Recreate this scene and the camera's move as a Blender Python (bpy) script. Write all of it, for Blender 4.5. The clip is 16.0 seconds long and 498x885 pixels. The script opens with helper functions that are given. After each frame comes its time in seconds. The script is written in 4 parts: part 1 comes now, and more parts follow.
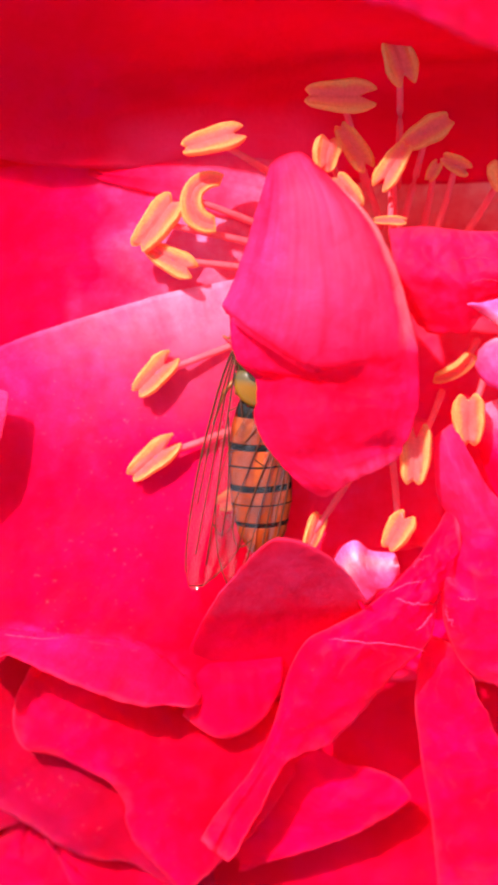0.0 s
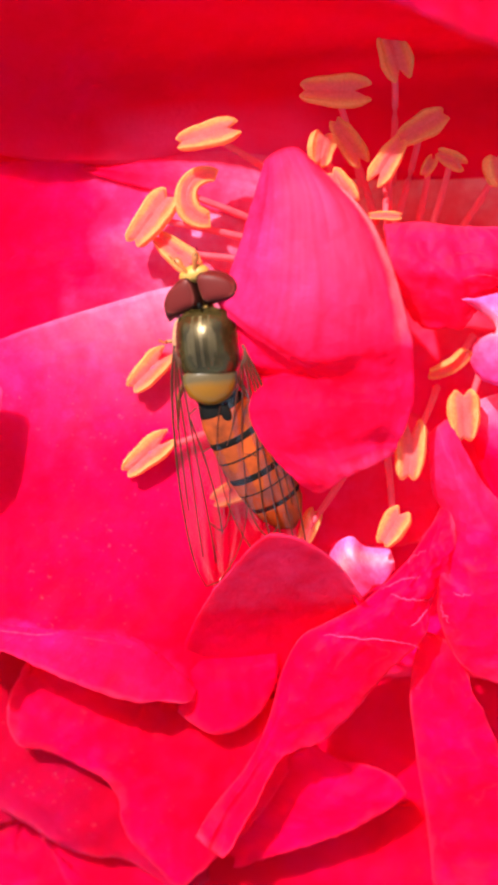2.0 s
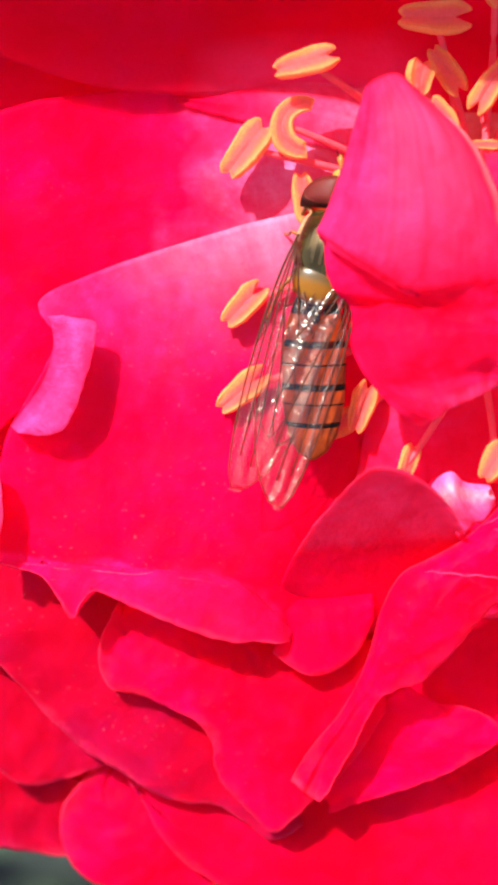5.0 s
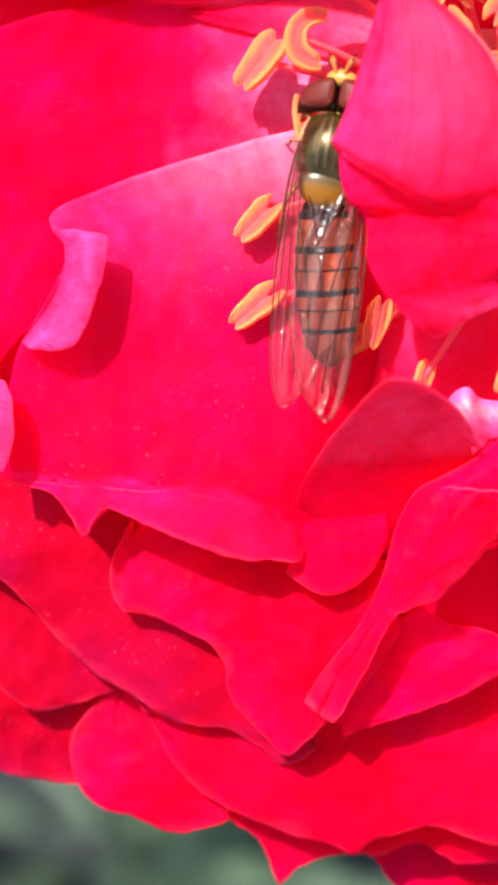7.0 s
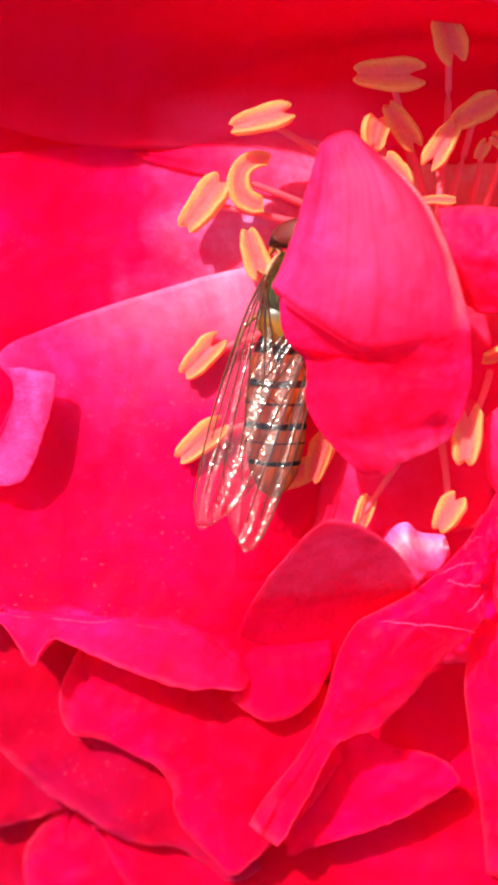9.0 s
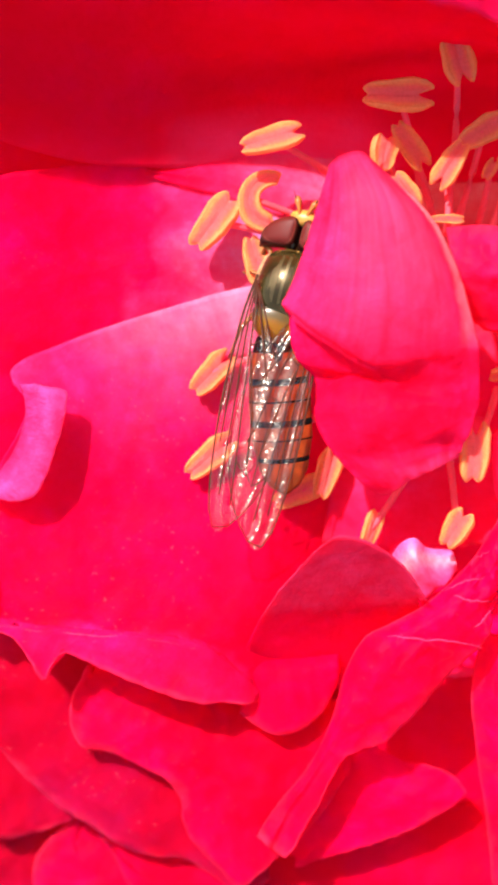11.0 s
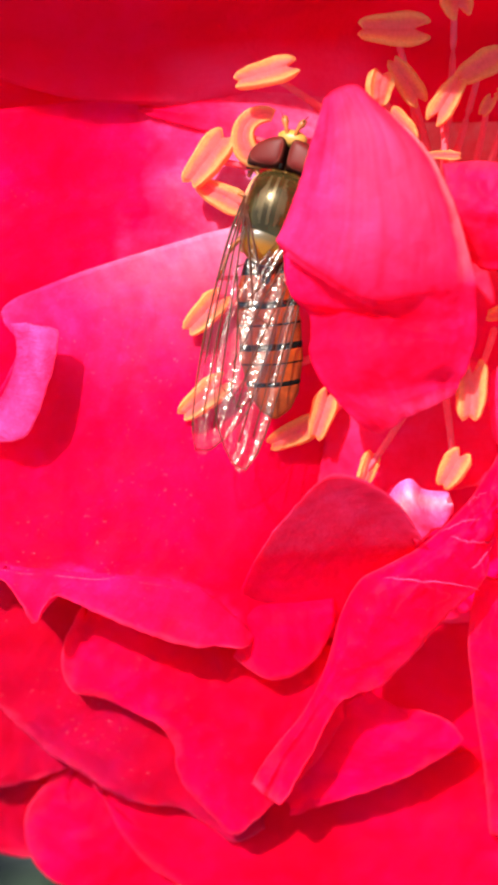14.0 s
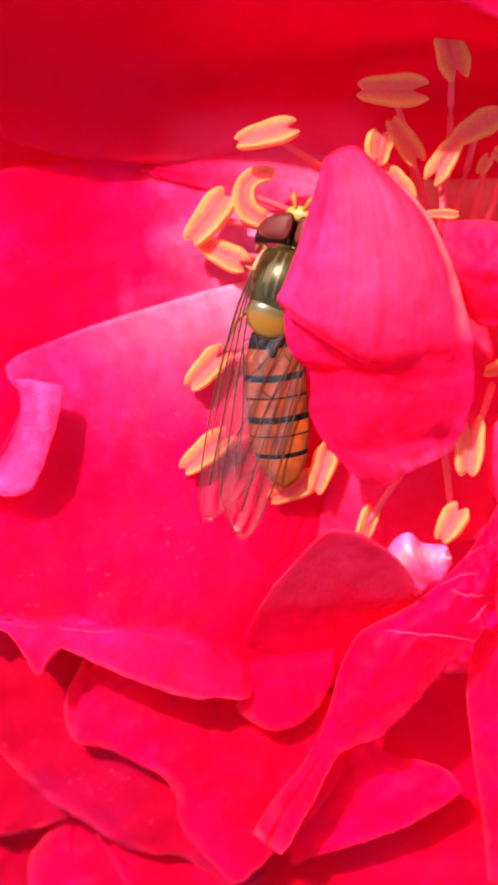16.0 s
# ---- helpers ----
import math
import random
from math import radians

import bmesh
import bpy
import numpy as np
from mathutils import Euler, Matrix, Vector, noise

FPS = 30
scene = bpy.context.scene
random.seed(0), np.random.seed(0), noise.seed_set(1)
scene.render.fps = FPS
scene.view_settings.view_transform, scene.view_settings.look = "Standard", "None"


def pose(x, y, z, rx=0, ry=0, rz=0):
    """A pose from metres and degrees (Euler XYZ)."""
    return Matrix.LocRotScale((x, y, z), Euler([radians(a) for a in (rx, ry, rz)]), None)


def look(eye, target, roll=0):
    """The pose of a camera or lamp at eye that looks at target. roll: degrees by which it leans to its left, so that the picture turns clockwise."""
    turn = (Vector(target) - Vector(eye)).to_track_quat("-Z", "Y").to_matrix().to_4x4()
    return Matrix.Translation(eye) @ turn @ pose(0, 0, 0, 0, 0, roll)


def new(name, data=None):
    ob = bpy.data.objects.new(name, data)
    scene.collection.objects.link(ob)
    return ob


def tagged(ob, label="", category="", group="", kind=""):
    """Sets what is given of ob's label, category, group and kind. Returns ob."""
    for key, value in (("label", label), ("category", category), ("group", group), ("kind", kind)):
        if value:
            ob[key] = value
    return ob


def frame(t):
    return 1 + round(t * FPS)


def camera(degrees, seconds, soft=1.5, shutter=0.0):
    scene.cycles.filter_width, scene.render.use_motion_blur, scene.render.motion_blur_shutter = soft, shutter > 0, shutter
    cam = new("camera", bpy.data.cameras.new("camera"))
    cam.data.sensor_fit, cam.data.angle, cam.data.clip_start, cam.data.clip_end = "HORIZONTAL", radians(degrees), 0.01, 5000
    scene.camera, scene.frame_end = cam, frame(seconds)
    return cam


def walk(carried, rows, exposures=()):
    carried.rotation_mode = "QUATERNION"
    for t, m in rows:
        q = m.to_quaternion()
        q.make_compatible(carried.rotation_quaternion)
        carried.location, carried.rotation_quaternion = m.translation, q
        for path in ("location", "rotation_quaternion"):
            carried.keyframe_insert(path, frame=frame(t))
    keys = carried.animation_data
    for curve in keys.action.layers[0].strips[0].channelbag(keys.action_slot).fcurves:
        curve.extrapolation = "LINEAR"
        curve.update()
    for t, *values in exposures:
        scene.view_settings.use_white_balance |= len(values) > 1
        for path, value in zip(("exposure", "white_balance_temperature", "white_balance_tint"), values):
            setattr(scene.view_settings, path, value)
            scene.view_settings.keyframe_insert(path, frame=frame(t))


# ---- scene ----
cam = camera(15, 16.0, soft=3.8)

# The camera hangs some 70 mm over the flower and drifts by millimetres: seconds, x, y, z in mm, tilt, pan, roll in degrees.
PATH = [
    (0.0, 2.375, -0.166, 69.758, 0.198, 0.206, 0.13), (0.5, 2.736, -0.682, 70.038, 0.137, 0.261, 0.238),
    (1.0, 3.465, 0.322, 70.194, 0.403, 0.195, 0.358), (1.5, 3.513, 0.285, 70.116, 0.329, 0.352, 0.216),
    (2.0, 2.447, -0.308, 69.639, 0.185, 0.108, 0.145), (2.5, 0.554, -1.277, 69.431, -0.116, -0.281, 0.136),
    (3.0, -0.932, -1.55, 68.574, -0.452, -0.338, -0.131), (3.2, -1.415, -1.783, 68.334, -0.406, -0.265, -0.236),
    (5.3, -1.143, -2.957, 68.432, 0.132, -0.032, -0.131), (5.5, -0.677, -3.338, 68.239, 0.096, -0.042, 0.147),
    (6.0, -0.06, -2.694, 68.22, -0.159, 0.017, -0.018), (6.2, -0.521, -4.57, 68.5, 0.032, 0.03, 0.056), (6.5, -1.341, -3.887, 67.712, -0.057, 0.141, -0.477),
    (7.0, -1.938, -5.394, 67.734, -0.034, -0.205, -0.193), (7.5, -0.521, -5.04, 67.976, -0.238, -0.032, 0.356),
    (7.8, -1.685, -4.476, 67.762, -0.182, 0.01, -0.366), (8.0, 0.347, -3.331, 68.078, -0.238, -0.107, 0.092), (8.5, 0.568, -1.874, 69.046, 0.204, 0.004, -0.072),
    (8.7, 0.48, -0.791, 69.171, -0.071, 0.048, -0.143), (10.8, 0.23, -0.035, 70.049, 0.102, -0.067, 0.108),
    (11.0, 0.0, 0.0, 70.0, 0.0, 0.0, 0.0), (11.5, 0.145, -0.908, 69.781, 0.083, 0.1, 0.035),
    (12.0, 0.63, -0.621, 69.786, 0.09, 0.012, -0.13), (12.5, -0.422, 0.086, 70.097, 0.087, -0.181, -0.18),
    (13.0, 0.62, 0.504, 70.104, -0.019, -0.084, -0.035), (13.5, 0.198, -1.173, 69.694, 0.137, -0.064, -0.06),
    (14.0, 0.084, -2.076, 69.113, -0.085, -0.112, -0.027), (14.5, 0.365, -2.68, 68.777, -0.241, -0.187, -0.03),
    (15.0, -0.318, -2.207, 68.96, -0.059, -0.093, -0.063), (15.5, -0.853, -1.467, 69.435, 0.357, -0.077, -0.186),
    (16.0, 0.162, -0.844, 70.033, 0.546, -0.017, -0.052),
]
MM = 0.001
walk(cam, [(t, pose(x * MM, y * MM, z * MM, a, b, c)) for t, x, y, z, a, b, c in PATH])
cam.data.dof.use_dof = True
cam.data.dof.focus_distance = 68.5 * MM
cam.data.dof.aperture_fstop = 66
scene.view_settings.exposure = 1.43

# ---- light: clear sky, sun from beyond the flower, a little to one side ----
SUN = Vector((-0.36, 0.52, 0.78)).normalized()
world = bpy.data.worlds.new("sky")
scene.world = world
world.use_nodes = True
wn = world.node_tree.nodes
sky = wn.new("ShaderNodeTexSky")
sky.sky_type, sky.sun_disc = "NISHITA", False
sky.sun_elevation = math.asin(SUN.z)
sky.sun_rotation = math.atan2(SUN.x, SUN.y)
sky.dust_density = 2.0
wn["Background"].inputs["Strength"].default_value = 0.145
world.node_tree.links.new(sky.outputs[0], wn["Background"].inputs[0])
sun = new("sun", bpy.data.lights.new("sun", "SUN"))
sun.data.energy, sun.data.angle, sun.data.color = 4.1, radians(0.9), (1.0, 0.96, 0.9)
sun.matrix_world = look(SUN, (0, 0, 0))


# ---- materials ----
def node_material(name):
    m = bpy.data.materials.new(name)
    m.use_nodes = True
    nt = m.node_tree
    return m, nt, nt.nodes["Principled BSDF"], nt.nodes["Material Output"]


def link(nt, a, b):
    nt.links.new(a, b)


def noise_node(nt, scale, detail=3.0, source="Object", stretch=None, rough=0.55):
    co = nt.nodes.new("ShaderNodeTexCoord")
    n = nt.nodes.new("ShaderNodeTexNoise")
    n.inputs["Scale"].default_value, n.inputs["Detail"].default_value, n.inputs["Roughness"].default_value = scale, detail, rough
    if stretch:
        mp = nt.nodes.new("ShaderNodeMapping")
        mp.inputs["Scale"].default_value = stretch
        link(nt, co.outputs[source], mp.inputs[0])
        link(nt, mp.outputs[0], n.inputs["Vector"])
    else:
        link(nt, co.outputs[source], n.inputs["Vector"])
    return n.outputs["Fac"]


def ramp(nt, fac, stops):
    r = nt.nodes.new("ShaderNodeValToRGB")
    while len(r.color_ramp.elements) < len(stops):
        r.color_ramp.elements.new(0.5)
    for e, (p, c) in zip(r.color_ramp.elements, stops):
        e.position, e.color = p, (*c, 1)
    link(nt, fac, r.inputs[0])
    return r.outputs[0]


def math_node(nt, op, a, b):
    n = nt.nodes.new("ShaderNodeMath")
    n.operation = op
    for i, v in enumerate((a, b)):
        if isinstance(v, (int, float)):
            n.inputs[i].default_value = v
        else:
            link(nt, v, n.inputs[i])
    return n.outputs[0]


def mix_color(nt, fac, a, b, blend="MIX"):
    n = nt.nodes.new("ShaderNodeMix")
    n.data_type, n.blend_type = "RGBA", blend
    for i, v in ((0, fac), (6, a), (7, b)):
        if isinstance(v, (int, float)):
            n.inputs[i].default_value = v
        elif isinstance(v, tuple):
            n.inputs[i].default_value = (*v, 1)
        else:
            link(nt, v, n.inputs[i])
    return n.outputs[2]


def bump(nt, height, strength, distance, bsdf, normal=None):
    b = nt.nodes.new("ShaderNodeBump")
    b.inputs["Strength"].default_value, b.inputs["Distance"].default_value = strength, distance
    link(nt, height, b.inputs["Height"])
    if normal:
        link(nt, normal, b.inputs["Normal"])
    link(nt, b.outputs[0], bsdf.inputs["Normal"])
    return b.outputs[0]


RED, DEEP = (0.9, 0.0004, 0.07), (0.88, 0.0003, 0.062)


def petal_material(name, stops, through_light=0.69, patches=(), rims="end", streak=0.16, specks=0.08, creases=0.0, relief=0.3, sheen_share=0.75, gloss=0.02, tint=(0.97, 0.0004, 0.055), rumple=0.35):
    """Rose petal: colour runs from the claw to the rim, fine lengthwise veins, velvety sheen, lets red light through."""
    m, nt, p, out = node_material(name)
    co = nt.nodes.new("ShaderNodeTexCoord")
    sep = nt.nodes.new("ShaderNodeSeparateXYZ")
    link(nt, co.outputs["UV"], sep.inputs[0])
    blot = noise_node(nt, 420, 4)
    along = math_node(nt, "ADD", sep.outputs[1], math_node(nt, "MULTIPLY", math_node(nt, "SUBTRACT", blot, 0.5), 0.35))
    col = ramp(nt, along, stops)
    cloud = ramp(nt, noise_node(nt, 230, 5, rough=0.6), [(0.34, (0.93, 0.5, 0.6)), (0.5, (1, 1, 1)), (0.66, (1, 1.9, 1.75))])
    col = mix_color(nt, 1.0, col, cloud, "MULTIPLY")
    mottle = ramp(nt, noise_node(nt, 1500, 4, rough=0.7), [(0.35, (0.95, 0.7, 0.78)), (0.5, (1, 1, 1)), (0.65, (1, 1.4, 1.3))])
    col = mix_color(nt, 1.0, col, mottle, "MULTIPLY")
    vein = noise_node(nt, 1.0, 4, "UV", (15, 1.8, 1), 0.62)
    nt.nodes[vein.node.name].inputs["Distortion"].default_value = 1.4
    lace = ramp(nt, noise_node(nt, 1.0, 5, "UV", (13, 12, 1), 0.68), [(0.36, (0.55, 0.55, 0.55)), (0.6, (1, 1, 1))])
    for across_stops, along_stops, tone in patches:
        wide = ramp(nt, math_node(nt, "ADD", sep.outputs[0], math_node(nt, "MULTIPLY", math_node(nt, "SUBTRACT", blot, 0.5), 0.1)), [(a, (b, b, b)) for a, b in across_stops])
        deep = ramp(nt, math_node(nt, "ADD", sep.outputs[1], math_node(nt, "MULTIPLY", math_node(nt, "SUBTRACT", blot, 0.5), 0.06)), [(a, (b, b, b)) for a, b in along_stops])
        col = mix_color(nt, math_node(nt, "MULTIPLY", math_node(nt, "MULTIPLY", wide, deep), lace), col, tone)
    grain = math_node(nt, "ADD", noise_node(nt, 5200, 2), math_node(nt, "MULTIPLY", noise_node(nt, 1300, 4, rough=0.65), 2.0))
    col = mix_color(nt, math_node(nt, "MULTIPLY", ramp(nt, vein, [(0.42, (0, 0, 0)), (0.7, (1, 1, 1))]), streak), col, (0.8, 0.0006, 0.016))
    speck = ramp(nt, noise_node(nt, 6200, 1), [(0.69, (0, 0, 0)), (0.74, (1, 1, 1))])
    speck = math_node(nt, "MULTIPLY", speck, ramp(nt, noise_node(nt, 260, 3), [(0.45, (0.1, 0.1, 0.1)), (0.62, (1, 1, 1))]))
    col = mix_color(nt, math_node(nt, "MULTIPLY", speck, specks), col, (0.9, 0.2, 0.3))
    if creases:
        ridge = math_node(nt, "ABSOLUTE", math_node(nt, "SUBTRACT", noise_node(nt, 1.0, 2, "UV", (5, 3, 1), 0.45), 0.5), 0.0)
        ridge = math_node(nt, "MULTIPLY", ramp(nt, ridge, [(0.002, (1, 1, 1)), (0.012, (0, 0, 0))]), ramp(nt, noise_node(nt, 410, 2), [(0.48, (0, 0, 0)), (0.6, (1, 1, 1))]))
        col = mix_color(nt, math_node(nt, "MULTIPLY", ridge, creases), col, (0.9, 0.12, 0.24))
    # the petal thins to a paler line along its rim
    near = math_node(nt, "SUBTRACT", 1.0, sep.outputs[1])
    if rims == "all":
        sides = math_node(nt, "MINIMUM", sep.outputs[0], math_node(nt, "SUBTRACT", 1.0, sep.outputs[0]))
        near = math_node(nt, "MINIMUM", math_node(nt, "MINIMUM", near, sides), math_node(nt, "MULTIPLY", sep.outputs[1], 0.6))
    rim = ramp(nt, math_node(nt, "ADD", near, math_node(nt, "MULTIPLY", noise_node(nt, 900, 3), 0.014)), [(0.012, (1, 1, 1)), (0.027, (0, 0, 0))])
    rim = math_node(nt, "MULTIPLY", rim, ramp(nt, noise_node(nt, 520, 3), [(0.4, (0.3, 0.3, 0.3)), (0.66, (1, 1, 1))]))
    col = mix_color(nt, math_node(nt, "MULTIPLY", rim, 0.2 if rims == "faint" else 0.75), col, (0.9, 0.06, 0.17))
    # dusty matte sheen painted in, spreading unevenly inwards from the rim, in fine fibres
    fibre = noise_node(nt, 1.0, 5, "UV", (120, 9, 1), 0.7)
    sheen_veil = math_node(nt, "ADD", near, math_node(nt, "MULTIPLY", math_node(nt, "SUBTRACT", noise_node(nt, 330, 5, rough=0.65), 0.42), 0.75))
    sheen_veil = math_node(nt, "MULTIPLY", ramp(nt, sheen_veil, [(0.0, (1, 1, 1)), (0.14, (0, 0, 0))]), ramp(nt, fibre, [(0.36, (0.15, 0.15, 0.15)), (0.66, (1, 1, 1))]))
    col = mix_color(nt, math_node(nt, "MULTIPLY", sheen_veil, sheen_share), col, (0.82, 0.03, 0.09))
    link(nt, col, p.inputs["Base Color"])
    p.inputs["Roughness"].default_value = 0.55
    p.inputs["Specular IOR Level"].default_value = gloss
    p.inputs["Sheen Weight"].default_value = 0.03
    p.inputs["Sheen Roughness"].default_value = 0.4
    p.inputs["Sheen Tint"].default_value = (1, 0.1, 0.5, 1)
    first = nt.nodes.new("ShaderNodeBump")
    first.inputs["Strength"].default_value, first.inputs["Distance"].default_value = relief, 0.00004 if relief < 0.5 else 0.00015
    link(nt, vein, first.inputs["Height"])
    dent = nt.nodes.new("ShaderNodeBump")
    dent.inputs["Strength"].default_value, dent.inputs["Distance"].default_value = rumple, 0.0004
    link(nt, noise_node(nt, 520, 4, rough=0.5), dent.inputs["Height"])
    link(nt, first.outputs[0], dent.inputs["Normal"])
    n = bump(nt, grain, 0.35, 0.00004, p, dent.outputs[0])
    tr = nt.nodes.new("ShaderNodeBsdfTranslucent")
    link(nt, mix_color(nt, 0.82, col, tint, "MIX"), tr.inputs["Color"])
    link(nt, n, tr.inputs["Normal"])
    mix = nt.nodes.new("ShaderNodeMixShader")
    mix.inputs[0].default_value = through_light
    link(nt, p.outputs[0], mix.inputs[1])
    link(nt, tr.outputs[0], mix.inputs[2])
    link(nt, mix.outputs[0], out.inputs[0])
    return m


M_RED = petal_material("petal_red", [(0.0, DEEP), (0.5, RED), (1.0, RED)])
M_VEIL = petal_material("petal_thin_red", [(0.0, (0.9, 0.004, 0.045)), (0.16, (0.88, 0.0003, 0.026)), (0.5, (0.9, 0.0004, 0.03)), (1.0, (0.9, 0.0004, 0.034))], 0.66,
    [([(0.4, 0), (0.47, 1), (0.62, 1), (0.7, 0)], [(0.02, 1), (0.1, 0.8), (0.2, 0)], (0.9, 0.07, 0.27))], sheen_share=0.2, tint=(0.96, 0.002, 0.1))
# lower petals turn away from the sun; that dimming is put into both colours
M_LOW = petal_material("petal_low_dimmed", [(0.0, (0.7, 0.0004, 0.034)), (0.55, (0.74, 0.0005, 0.042)), (1.0, (0.8, 0.0008, 0.056))], 0.68, rumple=0.2)
M_LOW_DIM = petal_material("petal_low_more_dimmed", [(0.0, (0.45, 0.0008, 0.02)), (0.6, (0.45, 0.001, 0.024)), (1.0, (0.47, 0.002, 0.03))], 0.54, specks=0.2, sheen_share=0.85, rumple=0.15, tint=(0.76, 0.0008, 0.038))
# made paler at its base to paint light let through by the arching petal
M_BASE = petal_material("petal_base_lightened", [(0.0, (0.9, 0.04, 0.12)), (0.5, (0.9, 0.012, 0.08)), (1.0, (0.9, 0.006, 0.07))], 0.45)
M_EDGED = petal_material("petal_red_pale_edges", [(0.0, RED), (1.0, RED)], rims="all", streak=0.3, creases=0.1, gloss=0.05, rumple=0.3)
M_SIDE = petal_material("petal_red_pink_tip", [(0.0, RED), (1.0, RED)], 0.66, [([(0.0, 1), (0.2, 0.8), (0.5, 0)], [(0.0, 1), (1.0, 1)], (0.9, 0.03, 0.2))], rims="all", streak=0.3, creases=0.04, gloss=0.09)
M_ROSY = petal_material("petal_rosy", [(0.0, (0.9, 0.01, 0.14)), (0.5, (0.9, 0.008, 0.12)), (1.0, (0.9, 0.003, 0.09))], gloss=0.09, rims="all", creases=0.06)
M_STRIP = petal_material("petal_bright_pink", [(0.0, (0.9, 0.28, 0.48)), (0.32, (0.9, 0.12, 0.36)), (0.56, (0.9, 0.03, 0.2)), (0.78, (0.9, 0.004, 0.1)), (1.0, (0.9, 0.001, 0.06))], rims="faint")
M_CLAW = petal_material("petal_pale_claw", [(0.0, (0.9, 0.34, 0.6)), (0.18, (0.9, 0.24, 0.54)), (0.28, (0.9, 0.05, 0.28)), (0.37, (0.9, 0.003, 0.11)), (0.48, (0.9, 0.0008, 0.07)), (1.0, (0.86, 0.0005, 0.06))], sheen_share=0.2)
# from 0.68 on the lip's stronger sunlight is painted as a pinker tone
M_LANDING = petal_material("petal_lilac_fold", [(0.0, (0.9, 0.04, 0.25)), (0.1, (0.9, 0.02, 0.2)), (0.3, (0.9, 0.002, 0.085)), (0.45, (0.88, 0.0007, 0.062)), (0.64, (0.82, 0.0005, 0.052)), (0.68, (0.9, 0.006, 0.13)), (1.0, (0.9, 0.005, 0.12))], 0.69,
    [([(0.2, 0), (0.42, 0.5), (0.65, 1), (1.0, 1)], [(0.02, 1), (0.09, 0.75), (0.17, 0.2), (0.28, 0.0)], (0.9, 0.44, 0.74)), ([(0.35, 0), (0.7, 0.7), (0.85, 0.3)], [(0.2, 0), (0.3, 0.7), (0.4, 0.6), (0.56, 0)], (0.9, 0.004, 0.12))], specks=0.35, sheen_share=0.25)
# salmon at the back paints the scattered light of the pocket behind the stamens
M_FLOOR = petal_material("petal_floor_painted_glow", [(0.0, (0.9, 0.13, 0.12)), (0.2, (0.9, 0.08, 0.085)), (0.28, (0.9, 0.02, 0.05)), (0.38, (0.86, 0.003, 0.045)), (1.0, RED)], 0.3)
# colour also paints pale highlights above, a shaded lower lobe and its lit rim
M_PINK = petal_material("petal_pink", [(0.0, (0.9, 0.02, 0.125)), (0.28, (0.9, 0.016, 0.108)), (0.36, (0.86, 0.006, 0.078)), (0.6, (0.82, 0.003, 0.056)), (1.0, (0.86, 0.007, 0.078))], 0.58,
    [([(0.12, 0), (0.35, 1), (0.8, 0.9), (0.9, 0.3)], [(0.0, 0.2), (0.06, 0.9), (0.16, 0.6), (0.27, 0)], (0.9, 0.075, 0.21)), ([(0.91, 0), (0.95, 1)], [(0.01, 0), (0.05, 1), (0.14, 0.8), (0.22, 0.4), (0.3, 0)], (0.9, 0.42, 0.46)), ([(0.25, 0), (0.45, 1), (0.9, 1)], [(0.92, 0), (0.96, 1)], (0.9, 0.05, 0.22))], streak=0.4, relief=0.45, sheen_share=0.35, rumple=0.9)
M_FLAP = petal_material("petal_underside", [(0.0, (0.9, 0.012, 0.09)), (0.5, (0.9, 0.035, 0.17)), (1.0, (0.9, 0.02, 0.11))], 0.3, relief=0.6, rumple=1.0)
M_WHITE = petal_material("petal_white_claw", [(0.0, (0.9, 0.08, 0.3)), (0.2, (0.9, 0.12, 0.32)), (0.45, (0.9, 0.26, 0.36)), (0.7, (0.9, 0.08, 0.22)), (1.0, (0.9, 0.02, 0.14))], 0.35)
M_CREASE = petal_material("petal_dry_crease", [(0.0, (0.9, 0.028, 0.12)), (1.0, (0.9, 0.028, 0.12))], 0.5)
# shade on the upper part is painted in; the step near 0.5 is its border
M_SHADE_STEP = petal_material("petal_dull_painted_shade", [(0.0, (0.82, 0.0006, 0.06)), (0.36, (0.78, 0.001, 0.056)), (0.46, (0.7, 0.003, 0.044)), (0.54, (0.66, 0.013, 0.06)), (1.0, (0.68, 0.015, 0.065))], 0.54, rims="faint", streak=0.05, relief=0.1, sheen_share=0.1, rumple=0.1)


def plain_material(name, color, rough, spec=0.4, vary=0.25, scale=2500, metallic=0.0, relief=0.2):
    m, nt, p, out = node_material(name)
    f = noise_node(nt, scale, 4)
    dark = tuple(c * (1 - vary) for c in color)
    lite = tuple(min(1, c * (1 + vary)) for c in color)
    link(nt, ramp(nt, f, [(0.3, dark), (0.7, lite)]), p.inputs["Base Color"])
    p.inputs["Roughness"].default_value, p.inputs["Specular IOR Level"].default_value = rough, spec
    p.inputs["Metallic"].default_value = metallic
    bump(nt, noise_node(nt, scale * 2.5, 2), relief, 0.00002, p)
    return m


